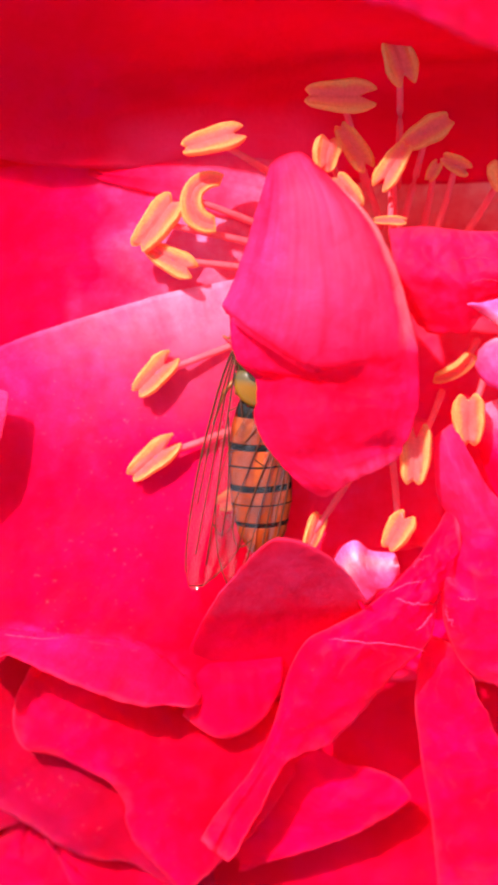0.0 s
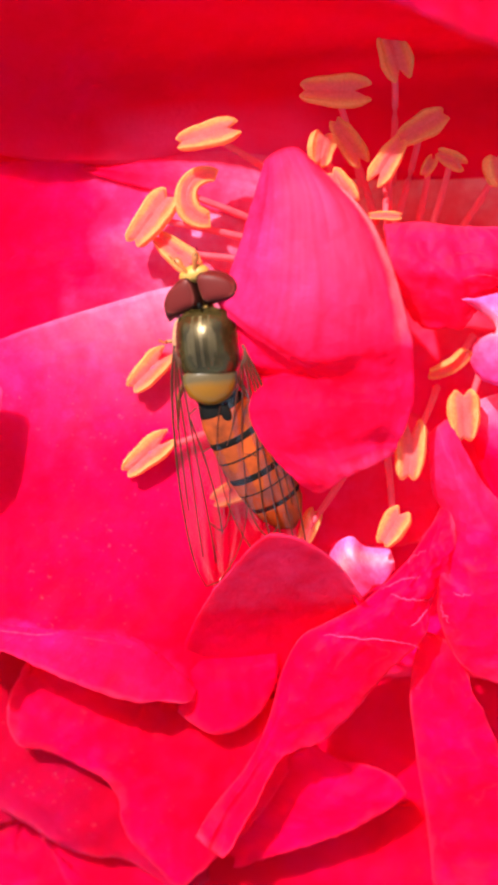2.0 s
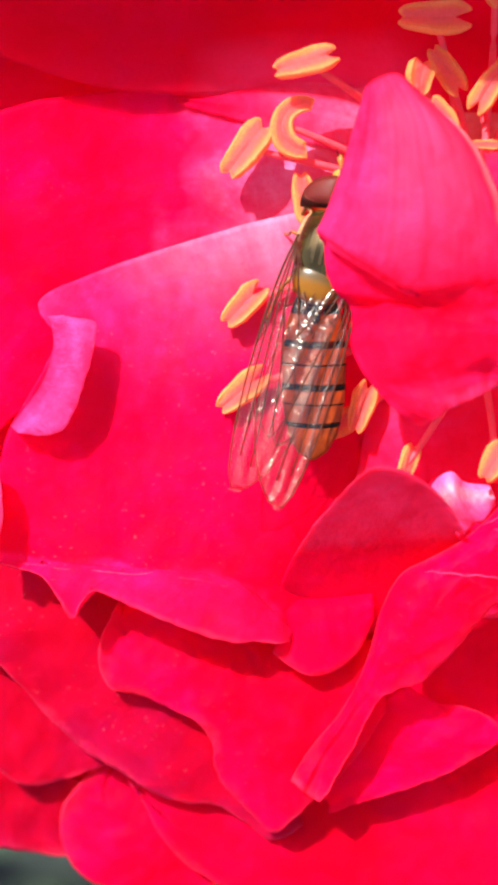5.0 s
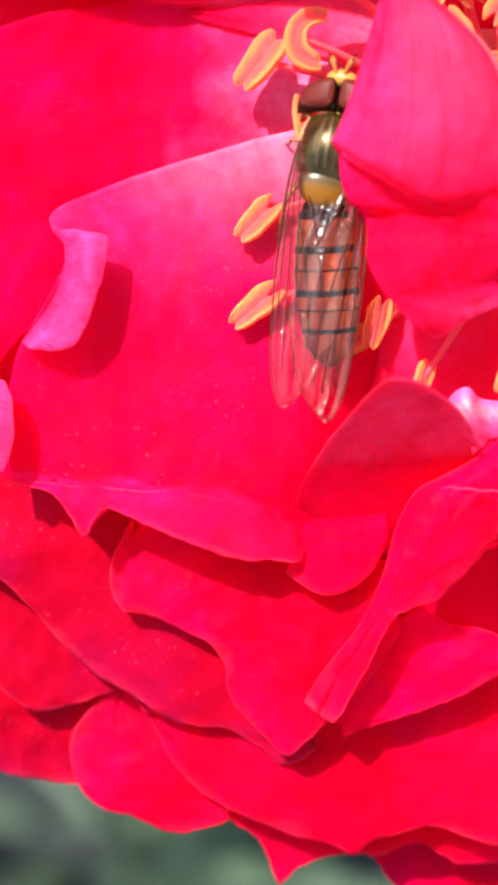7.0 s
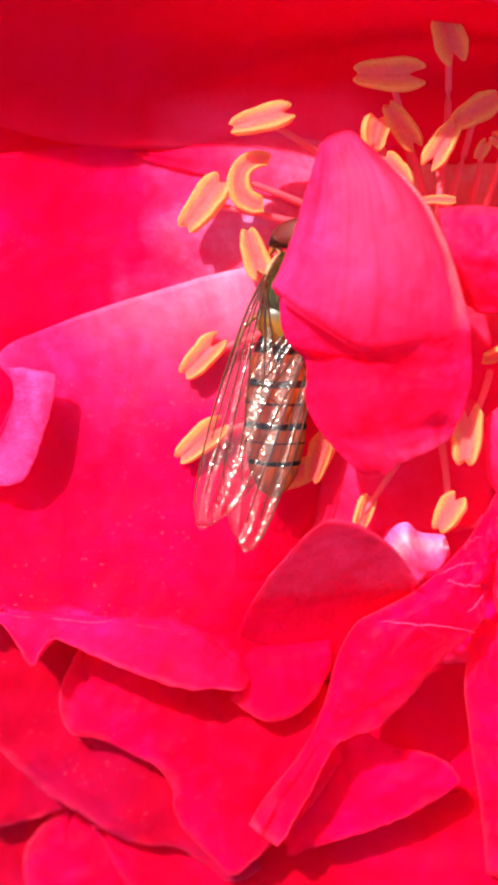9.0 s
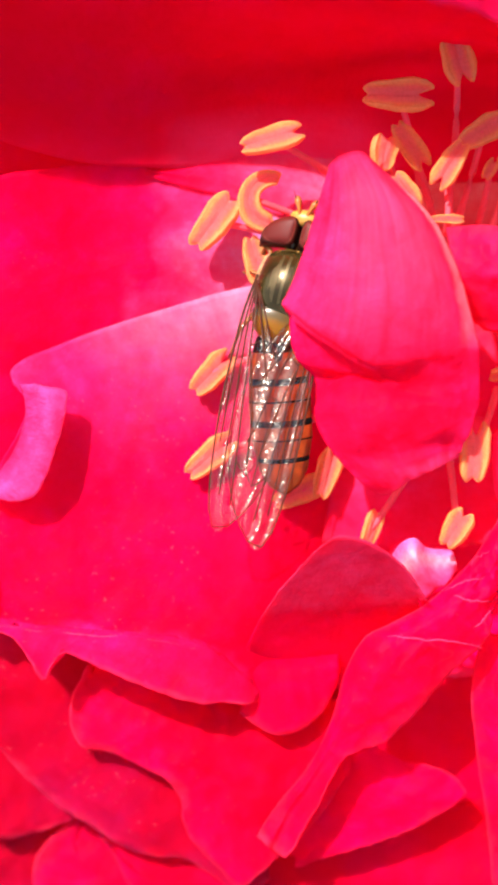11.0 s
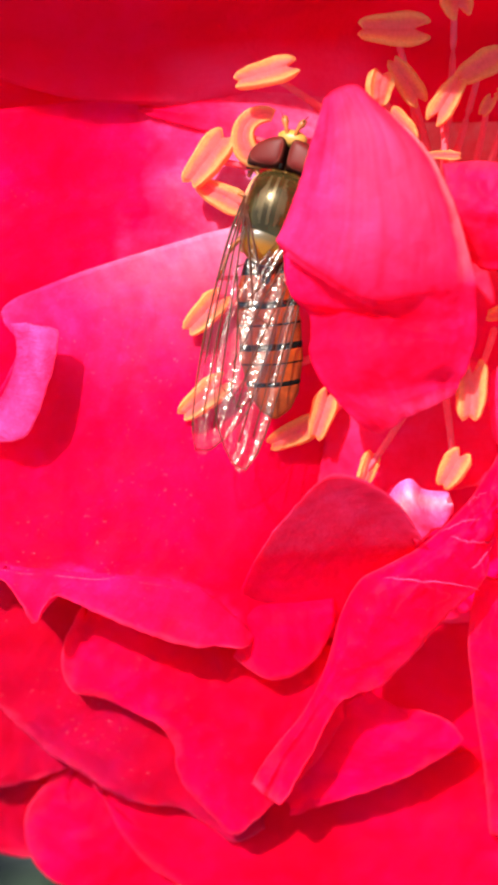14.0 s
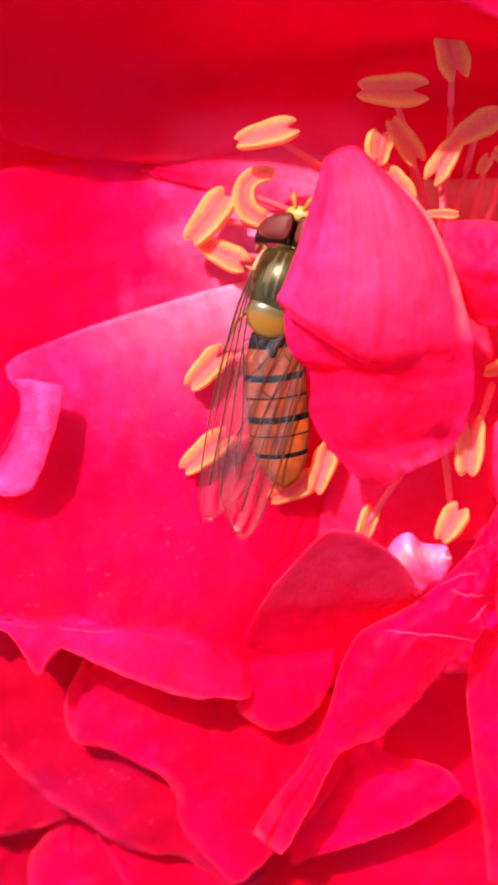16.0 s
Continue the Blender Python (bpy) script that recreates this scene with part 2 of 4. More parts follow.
def anther_material():
    """Flesh-pink pollen sacs whose split rims are yellow with pollen."""
    m, nt, p, out = node_material("anther")
    co = nt.nodes.new("ShaderNodeTexCoord")
    sep = nt.nodes.new("ShaderNodeSeparateXYZ")
    link(nt, co.outputs["UV"], sep.inputs[0])
    wob = math_node(nt, "MULTIPLY", math_node(nt, "SUBTRACT", noise_node(nt, 2600, 3), 0.5), 0.3)
    f = math_node(nt, "ADD", sep.outputs[1], wob)
    col = ramp(nt, f, [(0.0, (0.78, 0.22, 0.23)), (0.4, (0.8, 0.25, 0.22)), (0.54, (0.84, 0.42, 0.15)), (0.7, (0.88, 0.6, 0.2))])
    grit = ramp(nt, noise_node(nt, 9000, 2), [(0.35, (0.72, 0.72, 0.72)), (0.65, (1, 1, 1))])
    link(nt, mix_color(nt, 1.0, col, grit, "MULTIPLY"), p.inputs["Base Color"])
    p.inputs["Roughness"].default_value, p.inputs["Specular IOR Level"].default_value = 0.65, 0.25
    p.inputs["Subsurface Weight"].default_value, p.inputs["Subsurface Scale"].default_value = 0.25, 1.0
    p.inputs["Subsurface Radius"].default_value = (0.0003, 0.00012, 0.00006)
    bump(nt, noise_node(nt, 7000, 3), 0.6, 0.00003, p)
    tr = nt.nodes.new("ShaderNodeBsdfTranslucent")
    tr.inputs[0].default_value = (0.97, 0.15, 0.08, 1)
    mix = nt.nodes.new("ShaderNodeMixShader")
    mix.inputs[0].default_value = 0.7
    link(nt, p.outputs[0], mix.inputs[1])
    link(nt, tr.outputs[0], mix.inputs[2])
    link(nt, mix.outputs[0], out.inputs[0])
    return m


M_ANTHER = anther_material()
def filament_material():
    """Thin pink thread that lets light through."""
    m, nt, p, out = node_material("filament_pink")
    link(nt, ramp(nt, noise_node(nt, 1800, 3), [(0.3, (0.88, 0.1, 0.15)), (0.7, (0.9, 0.16, 0.21))]), p.inputs["Base Color"])
    p.inputs["Roughness"].default_value, p.inputs["Specular IOR Level"].default_value = 0.55, 0.15
    tr = nt.nodes.new("ShaderNodeBsdfTranslucent")
    tr.inputs[0].default_value = (0.97, 0.07, 0.1, 1)
    mix = nt.nodes.new("ShaderNodeMixShader")
    mix.inputs[0].default_value = 0.5
    link(nt, p.outputs[0], mix.inputs[1])
    link(nt, tr.outputs[0], mix.inputs[2])
    link(nt, mix.outputs[0], out.inputs[0])
    return m


M_FILAMENT = filament_material()
M_GREEN = plain_material("stem_green", (0.08, 0.16, 0.04), 0.5, 0.4, 0.3, 900)

M_GRASS = plain_material("grass_pale_green", (0.052, 0.082, 0.05), 0.5, 0.3, 0.6, 40)
M_SOIL = plain_material("garden_soil", (0.02, 0.024, 0.026), 0.9, 0.2, 0.5, 30)


def eye_material():
    """Compound eye: red-brown crown inside a darker margin, fine facets."""
    m, nt, p, out = node_material("fly_eye")
    co = nt.nodes.new("ShaderNodeTexCoord")
    sep = nt.nodes.new("ShaderNodeSeparateXYZ")
    link(nt, co.outputs["Generated"], sep.inputs[0])
    gx = math_node(nt, "MULTIPLY", math_node(nt, "SUBTRACT", sep.outputs[0], 0.5), 2.05)
    gy = math_node(nt, "MULTIPLY", math_node(nt, "SUBTRACT", sep.outputs[1], 0.54), 2.2)
    away = math_node(nt, "ADD", math_node(nt, "POWER", math_node(nt, "ABSOLUTE", gx, 0.0), 3.0), math_node(nt, "POWER", math_node(nt, "ABSOLUTE", gy, 0.0), 3.0))
    f = math_node(nt, "ADD", away, math_node(nt, "MULTIPLY", math_node(nt, "SUBTRACT", noise_node(nt, 1500, 3), 0.5), 0.25))
    link(nt, ramp(nt, f, [(0.0, (0.085, 0.009, 0.007)), (0.5, (0.075, 0.008, 0.006)), (0.6, (0.13, 0.026, 0.018)), (0.7, (0.04, 0.007, 0.0045)), (1.0, (0.022, 0.005, 0.0035))]), p.inputs["Base Color"])
    p.inputs["Roughness"].default_value, p.inputs["Specular IOR Level"].default_value = 0.45, 0.1
    cells = nt.nodes.new("ShaderNodeTexVoronoi")
    cells.inputs["Scale"].default_value = 22000
    link(nt, co.outputs["Object"], cells.inputs["Vector"])
    bump(nt, cells.outputs["Distance"], 0.25, 0.00001, p)
    return m


M_EYE = eye_material()
M_BRONZE = plain_material("fly_bronze", (0.056, 0.036, 0.01), 0.25, 0.5, 0.45, 1400, metallic=0.65, relief=0.5)
M_STRIPE = plain_material("fly_grey_stripe", (0.072, 0.047, 0.016), 0.4, 0.5, 0.35, 1600, metallic=0.6)


def shield_material():
    """Amber shield; the grey sheen towards the thorax is painted into its colour."""
    m, nt, p, out = node_material("fly_amber")
    co = nt.nodes.new("ShaderNodeTexCoord")
    sep = nt.nodes.new("ShaderNodeSeparateXYZ")
    link(nt, co.outputs["Generated"], sep.inputs[0])
    f = math_node(nt, "ADD", sep.outputs[1], math_node(nt, "MULTIPLY", math_node(nt, "SUBTRACT", noise_node(nt, 1200, 3), 0.5), 0.16))
    link(nt, ramp(nt, f, [(0.0, (0.2, 0.08, 0.004)), (0.12, (0.17, 0.066, 0.002)), (0.4, (0.16, 0.06, 0.002)), (0.5, (0.12, 0.058, 0.01)), (0.58, (0.07, 0.045, 0.016))]), p.inputs["Base Color"])
    p.inputs["Roughness"].default_value, p.inputs["Specular IOR Level"].default_value = 0.28, 0.3
    bump(nt, noise_node(nt, 3000, 2), 0.2, 0.00002, p)
    return m


M_AMBER = shield_material()
M_ORANGE = plain_material("fly_orange", (0.24, 0.036, 0.004), 0.5, 0.2, 0.5, 1300, relief=0.5)
M_BLACK = plain_material("fly_black", (0.006, 0.005, 0.004), 0.6, 0.05, 0.3, 1500)
M_LEG = plain_material("fly_leg", (0.26, 0.075, 0.012), 0.4, 0.4, 0.25, 1500)
M_FACE = plain_material("fly_face", (0.34, 0.17, 0.03), 0.4, 0.4, 0.2, 1500)
M_DUST = plain_material("fly_pollen_dust", (0.36, 0.17, 0.09), 0.8, 0.1, 0.5, 3000, relief=1.0)
M_HAIR = plain_material("fly_hair", (0.14, 0.07, 0.012), 0.5, 0.2, 0.3, 1500)
M_VEIN = plain_material("wing_vein", (0.055, 0.015, 0.008), 0.45, 0.12, 0.3, 2000)


def wing_material():
    """Clear membrane: nearly all light passes, a wrinkled glossy film glints."""
    m, nt, p, out = node_material("wing_membrane")
    nt.nodes.remove(p)
    gl = nt.nodes.new("ShaderNodeBsdfGlossy")
    gl.inputs["Roughness"].default_value = 0.17
    gl.inputs["Color"].default_value = (1, 0.9, 0.8, 1)
    first = nt.nodes.new("ShaderNodeBump")
    first.inputs["Strength"].default_value, first.inputs["Distance"].default_value = 1.0, 0.00009
    link(nt, noise_node(nt, 2600, 3, "Object", (1, 0.13, 1)), first.inputs["Height"])
    bump(nt, noise_node(nt, 4200, 2), 0.8, 0.00005, gl, first.outputs[0])
    tr = nt.nodes.new("ShaderNodeBsdfTransparent")
    link(nt, ramp(nt, noise_node(nt, 700, 2), [(0.3, (0.8, 0.68, 0.65)), (0.7, (0.91, 0.83, 0.8))]), tr.inputs[0])
    mix = nt.nodes.new("ShaderNodeMixShader")
    mix.inputs[0].default_value = 0.058
    link(nt, tr.outputs[0], mix.inputs[1])
    link(nt, gl.outputs[0], mix.inputs[2])
    link(nt, mix.outputs[0], out.inputs[0])
    return m


M_WING = wing_material()


# ---- building helpers ----
def at(u, v, h):
    """Plan units (about a fiftieth of a millimetre, v down, drawn as seen from 70 mm above) and a height in mm, to metres."""
    k = 0.0208945 * (1 - h / 70)
    return Vector(((u - 441) * k * MM, (784 - v) * k * MM, h * MM))


def mesh_part(name, verts, faces, material, parent=None, label="", smooth=True, uvs=None):
    me = bpy.data.meshes.new(name)
    me.from_pydata([tuple(v) for v in verts], [], faces)
    for m in (material if isinstance(material, (list, tuple)) else [material]):
        me.materials.append(m)
    if smooth:
        me.polygons.foreach_set("use_smooth", [True] * len(me.polygons))
    if uvs is not None:
        layer = me.uv_layers.new(name="UVMap")
        for lp, l in zip(me.loops, layer.data):
            l.uv = uvs[lp.vertex_index]
    me.update()
    ob = new(name, me)
    if parent:
        ob.parent = parent
    if label:
        tagged(ob, label)
    return ob


def part(name, bm, material, parent, label=""):
    """Links a bmesh as one mesh object under a thing or a part."""
    me = bpy.data.meshes.new(name)
    for f in bm.faces:
        f.smooth = True
    bm.to_mesh(me)
    bm.free()
    me.materials.append(material)
    ob = new(name, me)
    ob.parent = parent
    if label:
        tagged(ob, label)
    return ob


def spline(points, n):
    """n points along a Catmull-Rom curve, even by length."""
    p = np.array(points, float)
    if len(p) == 2:
        return p[0] + (p[1] - p[0]) * np.linspace(0, 1, n)[:, None]
    q = np.vstack([2 * p[0] - p[1], p, 2 * p[-1] - p[-2]])
    dense = []
    for i in range(1, len(q) - 2):
        t = np.linspace(0, 1, 24, endpoint=False)[:, None]
        a, b, c, d = q[i - 1], q[i], q[i + 1], q[i + 2]
        dense.append(0.5 * (2 * b + (c - a) * t + (2 * a - 5 * b + 4 * c - d) * t ** 2 + (3 * b - a - 3 * c + d) * t ** 3))
    dense = np.vstack(dense + [p[-1:]])
    s = np.r_[0, np.cumsum(np.linalg.norm(np.diff(dense[:, :2], axis=0), axis=1) + 1e-6)]
    w = np.linspace(0, s[-1], n)
    return np.stack([np.interp(w, s, dense[:, k]) for k in range(p.shape[1])], 1)


def across(stack, n):
    """n rows blended smoothly through a stack of equal curves."""
    k = len(stack)
    if k == 2:
        t = np.linspace(0, 1, n)[:, None, None]
        return stack[0] * (1 - t) + stack[1] * t
    q = [2 * stack[0] - stack[1], *stack, 2 * stack[-1] - stack[-2]]
    rows = []
    for w in np.linspace(0, k - 1, n):
        i = min(int(w), k - 2)
        t = w - i
        a, b, c, d = q[i], q[i + 1], q[i + 2], q[i + 3]
        rows.append(0.5 * (2 * b + (c - a) * t + (2 * a - 5 * b + 4 * c - d) * t * t + (3 * b - a - 3 * c + d) * t ** 3))
    return np.stack(rows)


rose = new("rose")
tagged(rose, "red garden rose in full bloom, petals wide open around yellow stamens", "rose")


def petal(label, material, *curves, nu=56, nv=30, thick=0.13, ripple=0.2, wave=0.06, pleat=0.07, crumple=0.0, crinkles=(), soften=0, seed=0):
    """A petal lofted through curves from claw to rim (plan units, height in mm), with thickness, ripples and an uneven rim."""
    g = across([spline(c, nu) for c in curves], nv)
    for k in range(soften):
        g[1:-1, 1:-1] = g[1:-1, 1:-1] / 2 + (g[:-2, 1:-1] + g[2:, 1:-1] + g[1:-1, :-2] + g[1:-1, 2:]) / 8
    grid = [[at(*g[j, i]) for i in range(nu)] for j in range(nv)]
    off = Vector((seed * 3.7, seed * 1.9, seed * 2.3))
    for j in range(nv):
        for i in range(nu):
            p = grid[j][i]
            q = p * 1000
            p.z += MM * (ripple * noise.noise(q * 0.3 + off) + ripple * 0.5 * noise.noise(q * 0.9 + off) + ripple * 0.2 * noise.noise(q * 2.3 + off) + 0.014 * noise.noise(q * 5 + off))
            p.z += MM * pleat * noise.noise(Vector((i / nu * 8, j / nv * 1.6, seed * 5.1))) * min(1.0, 3 * j / nv)
            p.z += MM * pleat * 0.3 * noise.noise(Vector((i / nu * 15 + 2 * noise.noise(q * 0.3), j / nv * 4, seed * 7.3)))
            edge = max(0.0, (j / (nv - 1) - 0.75) * 4) ** 2
            p.x += MM * wave * edge * noise.noise(q * 1.3 + off * 2)
            p.y += MM * wave * edge * (noise.noise(q * 1.3 - off) + 0.6 * noise.noise(q * 3.6 - off))
            p.z += MM * wave * edge * (1.6 * noise.noise(q * 0.8 - off * 3) + 0.9 * noise.noise(q * 2.6 + off * 4))
            p.z += MM * crumple * (0.6 - 2 * abs(noise.noise(Vector((q.x * 0.42 + q.y * 0.2, q.y * 0.28 - q.x * 0.1, seed * 2.9)))) - abs(noise.noise(q * 1.1 + off)))
            for cu, cv, reach, size in crinkles:
                c = at(cu, cv, g[j, i][2]) * 1000
                near = math.exp(-((q.x - c.x) ** 2 + (q.y - c.y) ** 2) / reach ** 2)
                p.z += MM * size * near * (0.4 - 1.3 * abs(noise.noise(Vector((q.x * 1.5 + q.y * 0.5, q.y * 0.8 - q.x * 0.3, seed * 3.3)))) - 0.6 * abs(noise.noise(q * 2.6 - off * 7)))
            rim = max(0.0, 1 - min(i, nu - 1 - i, nv - 1 - j) / 5)
            p.x += MM * 0.03 * rim * noise.noise(q * 4.1 + off * 5)
            p.y += MM * 0.03 * rim * noise.noise(q * 4.1 - off * 5)
            p.z += MM * 0.07 * rim * noise.noise(q * 2.9 + off * 6)
    verts, uvs = [], []
    low = []
    for j in range(nv):
        for i in range(nu):
            du = grid[j][min(i + 1, nu - 1)] - grid[j][max(i - 1, 0)]
            dv = grid[min(j + 1, nv - 1)][i] - grid[max(j - 1, 0)][i]
            n = dv.cross(du)
            if n.length < 1e-14:
                n = Vector((0, 0, 1))
            n.normalize()
            if n.z < 0:
                n = -n
            taper = min(1.0, 0.35 + 0.65 * min(j, nv - 1 - j, i, nu - 1 - i) / 3)
            verts.append(grid[j][i])
            low.append(grid[j][i] - n * thick * taper * MM)
            uvs.append((i / (nu - 1), j / (nv - 1)))
    m = nu * nv
    verts, uvs = verts + low, uvs + uvs
    faces = []
    for j in range(nv - 1):
        for i in range(nu - 1):
            a = j * nu + i
            faces.append((a, a + nu, a + nu + 1, a + 1))
            faces.append((m + a, m + a + 1, m + a + nu + 1, m + a + nu))
    ring = [i for i in range(nu)] + [j * nu + nu - 1 for j in range(1, nv)] + [(nv - 1) * nu + i for i in range(nu - 2, -1, -1)] + [j * nu for j in range(nv - 2, 0, -1)]
    for a, b in zip(ring, ring[1:] + ring[:1]):
        faces.append((a, b, m + b, m + a))
    ob = mesh_part("petal", verts, faces, material, rose, label, uvs=uvs)
    bm = bmesh.new()
    bm.from_mesh(ob.data)
    bmesh.ops.recalc_face_normals(bm, faces=bm.faces)
    bm.to_mesh(ob.data)
    bm.free()
    return ob


# ---- ground, stem and what grows below the flower ----
bm = bmesh.new()
bmesh.ops.create_grid(bm, x_segments=60, y_segments=60, size=1)
for v in bm.verts:
    r = v.co.length
    v.co.x *= 0.6 * (1 + 900 * r ** 6)
    v.co.y *= 0.6 * (1 + 900 * r ** 6)
    v.co.z = -0.42 + 0.012 * noise.noise(v.co * 9) if r < 0.9 else -0.42
ground = part("ground", bm, M_SOIL, None)
tagged(ground, "dark garden soil under the rose bush", "ground", kind="structure")


def blade(foot, lean, length, width, material, seed):
    """One arching blade of grass, folded along its midrib."""
    rnd = random.Random(seed)
    verts, faces = [], []
    for k in range(13):
        t = k / 12
        c = Vector(foot) + Vector((lean[0] * t * t, lean[1] * t * t, length * (t - 0.25 * t * t)))
        w = width * (1 - t) ** 0.6 * (0.7 + 0.3 * math.sin(math.pi * t))
        side = Vector((lean[1], -lean[0], 0)).normalized() if (lean[0] or lean[1]) else Vector((1, 0, 0))
        verts += [c - side * w, c + Vector((0, 0, -0.3 * w)), c + side * w]
    for k in range(12):
        for i in range(2):
            a = k * 3 + i
            faces.append((a, a + 1, a + 4, a + 3))
    return verts, faces


verts, faces = [], []
rnd = random.Random(5)
for n in range(165):
    x, y = rnd.uniform(-0.22, 0.22), rnd.uniform(-0.24, 0.2)
    v, f = blade((x, y, -0.425), (rnd.uniform(-0.09, 0.09), rnd.uniform(-0.09, 0.09)), rnd.uniform(0.1, 0.26), rnd.uniform(0.004, 0.013), M_GRASS, n)
    faces += [tuple(len(verts) + i for i in q) for q in f]
    verts += v
grass = mesh_part("grass", verts, faces, M_GRASS)
tagged(grass, "blurred pale green grass under the rose bush", "grass", kind="stuff")

# ---- the rose, petal by petal, deepest first ----
petal("deep red outer petal hanging low", M_LOW, [(560, 1640, -8.6), (800, 1640, -8.6), (1000, 1620, -8.6)], [(580, 1720, -8.5), (612, 1772, -8.8), (678, 1812, -9.0), (814, 1832, -9.0), (1000, 1800, -9.0)], ripple=0.28, pleat=0.13, seed=1)
petal("red outer petal with a smooth lower rim", M_LOW_DIM, [(-150, 1420, -6.8), (0, 1450, -6.8), (130, 1480, -6.8)], [(-220, 1535, -7.1), (-119, 1568, -7.2), (-61, 1584, -7.3), (-3, 1597, -7.4), (75, 1605, -7.4), (130, 1590, -7.3)], ripple=0.28, pleat=0.13, seed=2)
petal("red outer petal with a pointed tip", M_LOW, [(325, 1600, -6.8), (450, 1630, -6.8), (610, 1650, -6.6)], [(330, 1668, -6.6), (375, 1697, -6.8), (399, 1735, -7), (411, 1770, -7), (418, 1783, -7), (432, 1770, -7), (462, 1745, -7), (520, 1731, -6.8), (610, 1732, -6.7)], ripple=0.28, pleat=0.13, seed=3)
petal("red outer petal with a wavy rim", M_LOW, [(565, 1640, -6.9), (760, 1640, -6.8), (960, 1620, -6.7)], [(572, 1734, -6.6), (617, 1723, -6.6), (661, 1713, -6.6), (704, 1737, -6.7), (729, 1749, -6.7), (772, 1747, -6.7), (850, 1739, -6.5), (960, 1720, -6.4)], ripple=0.28, pleat=0.13, seed=4)
petal("rounded red outer petal", M_LOW, [(155, 1440, -5.8), (250, 1510, -6.0), (340, 1590, -6.1)], [(130, 1500, -5.8), (190, 1580, -5.9), (325, 1640, -6.1)], [(147, 1448, -5.7), (98, 1475, -5.7), (64, 1520, -5.9), (58, 1566, -6.0), (76, 1616, -6.1), (117, 1653, -6.2), (171, 1666, -6.2), (229, 1692, -6.2), (277, 1690, -6.1), (332, 1673, -5.9)], ripple=0.28, pleat=0.13, seed=5)
petal("red outer petal with a rounded rim", M_LOW_DIM, [(-160, 1200, -4.8), (0, 1290, -5.0), (150, 1410, -5.2)], [(-150, 1290, -4.8), (-121, 1351, -4.8), (-82, 1418, -5.0), (-43, 1462, -5.2), (-4, 1484, -5.3), (44, 1481, -5.3), (97, 1465, -5.3), (145, 1446, -5.3)], ripple=0.18, pleat=0.1, seed=6)
petal("broad red petal with a small pointed tip", M_LOW, [(175, 1420, -4.9), (350, 1470, -5.0), (520, 1490, -5.0), (700, 1450, -4.8), (900, 1400, -4.6)], [(200, 1520, -5.0), (350, 1585, -4.9), (520, 1625, -4.8), (700, 1595, -4.7), (910, 1560, -4.5)],
      [(165, 1460, -4.6), (199, 1511, -4.8), (238, 1583, -5.0), (272, 1617, -5.1), (325, 1651, -5.2), (422, 1695, -5.2), (509, 1720, -5.2), (541, 1737, -5.3), (572, 1715, -5.2), (655, 1691, -5.1), (703, 1692, -5.0), (792, 1722, -4.8), (920, 1700, -4.6)], ripple=0.28, pleat=0.13, seed=7)
petal("dark inner petal deep in the bloom", M_RED, [(620, 1160, -3.4), (860, 1110, -3.0), (1150, 1130, -4)], [(640, 1330, -4.6), (860, 1350, -4.2), (1150, 1330, -5)], [(700, 1560, -5.6), (900, 1620, -5.6), (1200, 1560, -5.6)], ripple=0.28, pleat=0.13, seed=8)
petal("red petal with a creased lower rim", M_LOW_DIM, [(-180, 1080, -2.6), (60, 1110, -2.8), (210, 1220, -3.2), (340, 1380, -3.7), (470, 1500, -4.0)], [(-190, 1140, -2.5), (10, 1250, -2.8), (140, 1370, -3.2), (290, 1460, -3.8), (475, 1530, -4.1)],
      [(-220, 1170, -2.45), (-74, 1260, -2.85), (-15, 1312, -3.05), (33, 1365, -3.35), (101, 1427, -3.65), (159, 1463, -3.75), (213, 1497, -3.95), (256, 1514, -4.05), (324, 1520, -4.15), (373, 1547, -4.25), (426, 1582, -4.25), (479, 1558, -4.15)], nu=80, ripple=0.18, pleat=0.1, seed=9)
petal("red petal with a bluntly pointed lit tip", M_RED, [(480, 1490, -3.9), (550, 1410, -3.3), (610, 1345, -2.9), (660, 1318, -2.9)], [(520, 1515, -3.6), (610, 1455, -2.9), (720, 1415, -2.4), (720, 1355, -2.8)],
      [(522, 1536, -3.5), (614, 1509, -3.0), (711, 1476, -2.7), (778, 1443, -2.5), (822, 1412, -2.4), (824, 1398, -2.4), (800, 1372, -2.5), (755, 1354, -2.6), (705, 1350, -2.8)], nu=80, ripple=0.2, pleat=0.1, crumple=0.1, seed=10)
petal("red petal folded to a point below", M_LOW, [(185, 1150, -2.6), (300, 1180, -2.5), (420, 1215, -2.5), (520, 1235, -2.5), (640, 1240, -2.5)], [(150, 1215, -2.3), (240, 1270, -2.2), (350, 1340, -2.3), (470, 1390, -2.4), (620, 1310, -2.5)],
      [(178, 1140, -2.65), (140, 1205, -2.35), (126, 1235, -2.15), (122, 1283, -2.05), (143, 1321, -2.15), (187, 1332, -2.35), (245, 1354, -2.55), (294, 1378, -2.65), (320, 1415, -2.75), (328, 1465, -2.85), (361, 1513, -2.95), (424, 1571, -3.05), (458, 1550, -2.95), (497, 1514, -2.85), (565, 1447, -2.65), (620, 1365, -2.45)], nu=90, nv=36, ripple=0.28, pleat=0.13, crumple=0.12, seed=11)
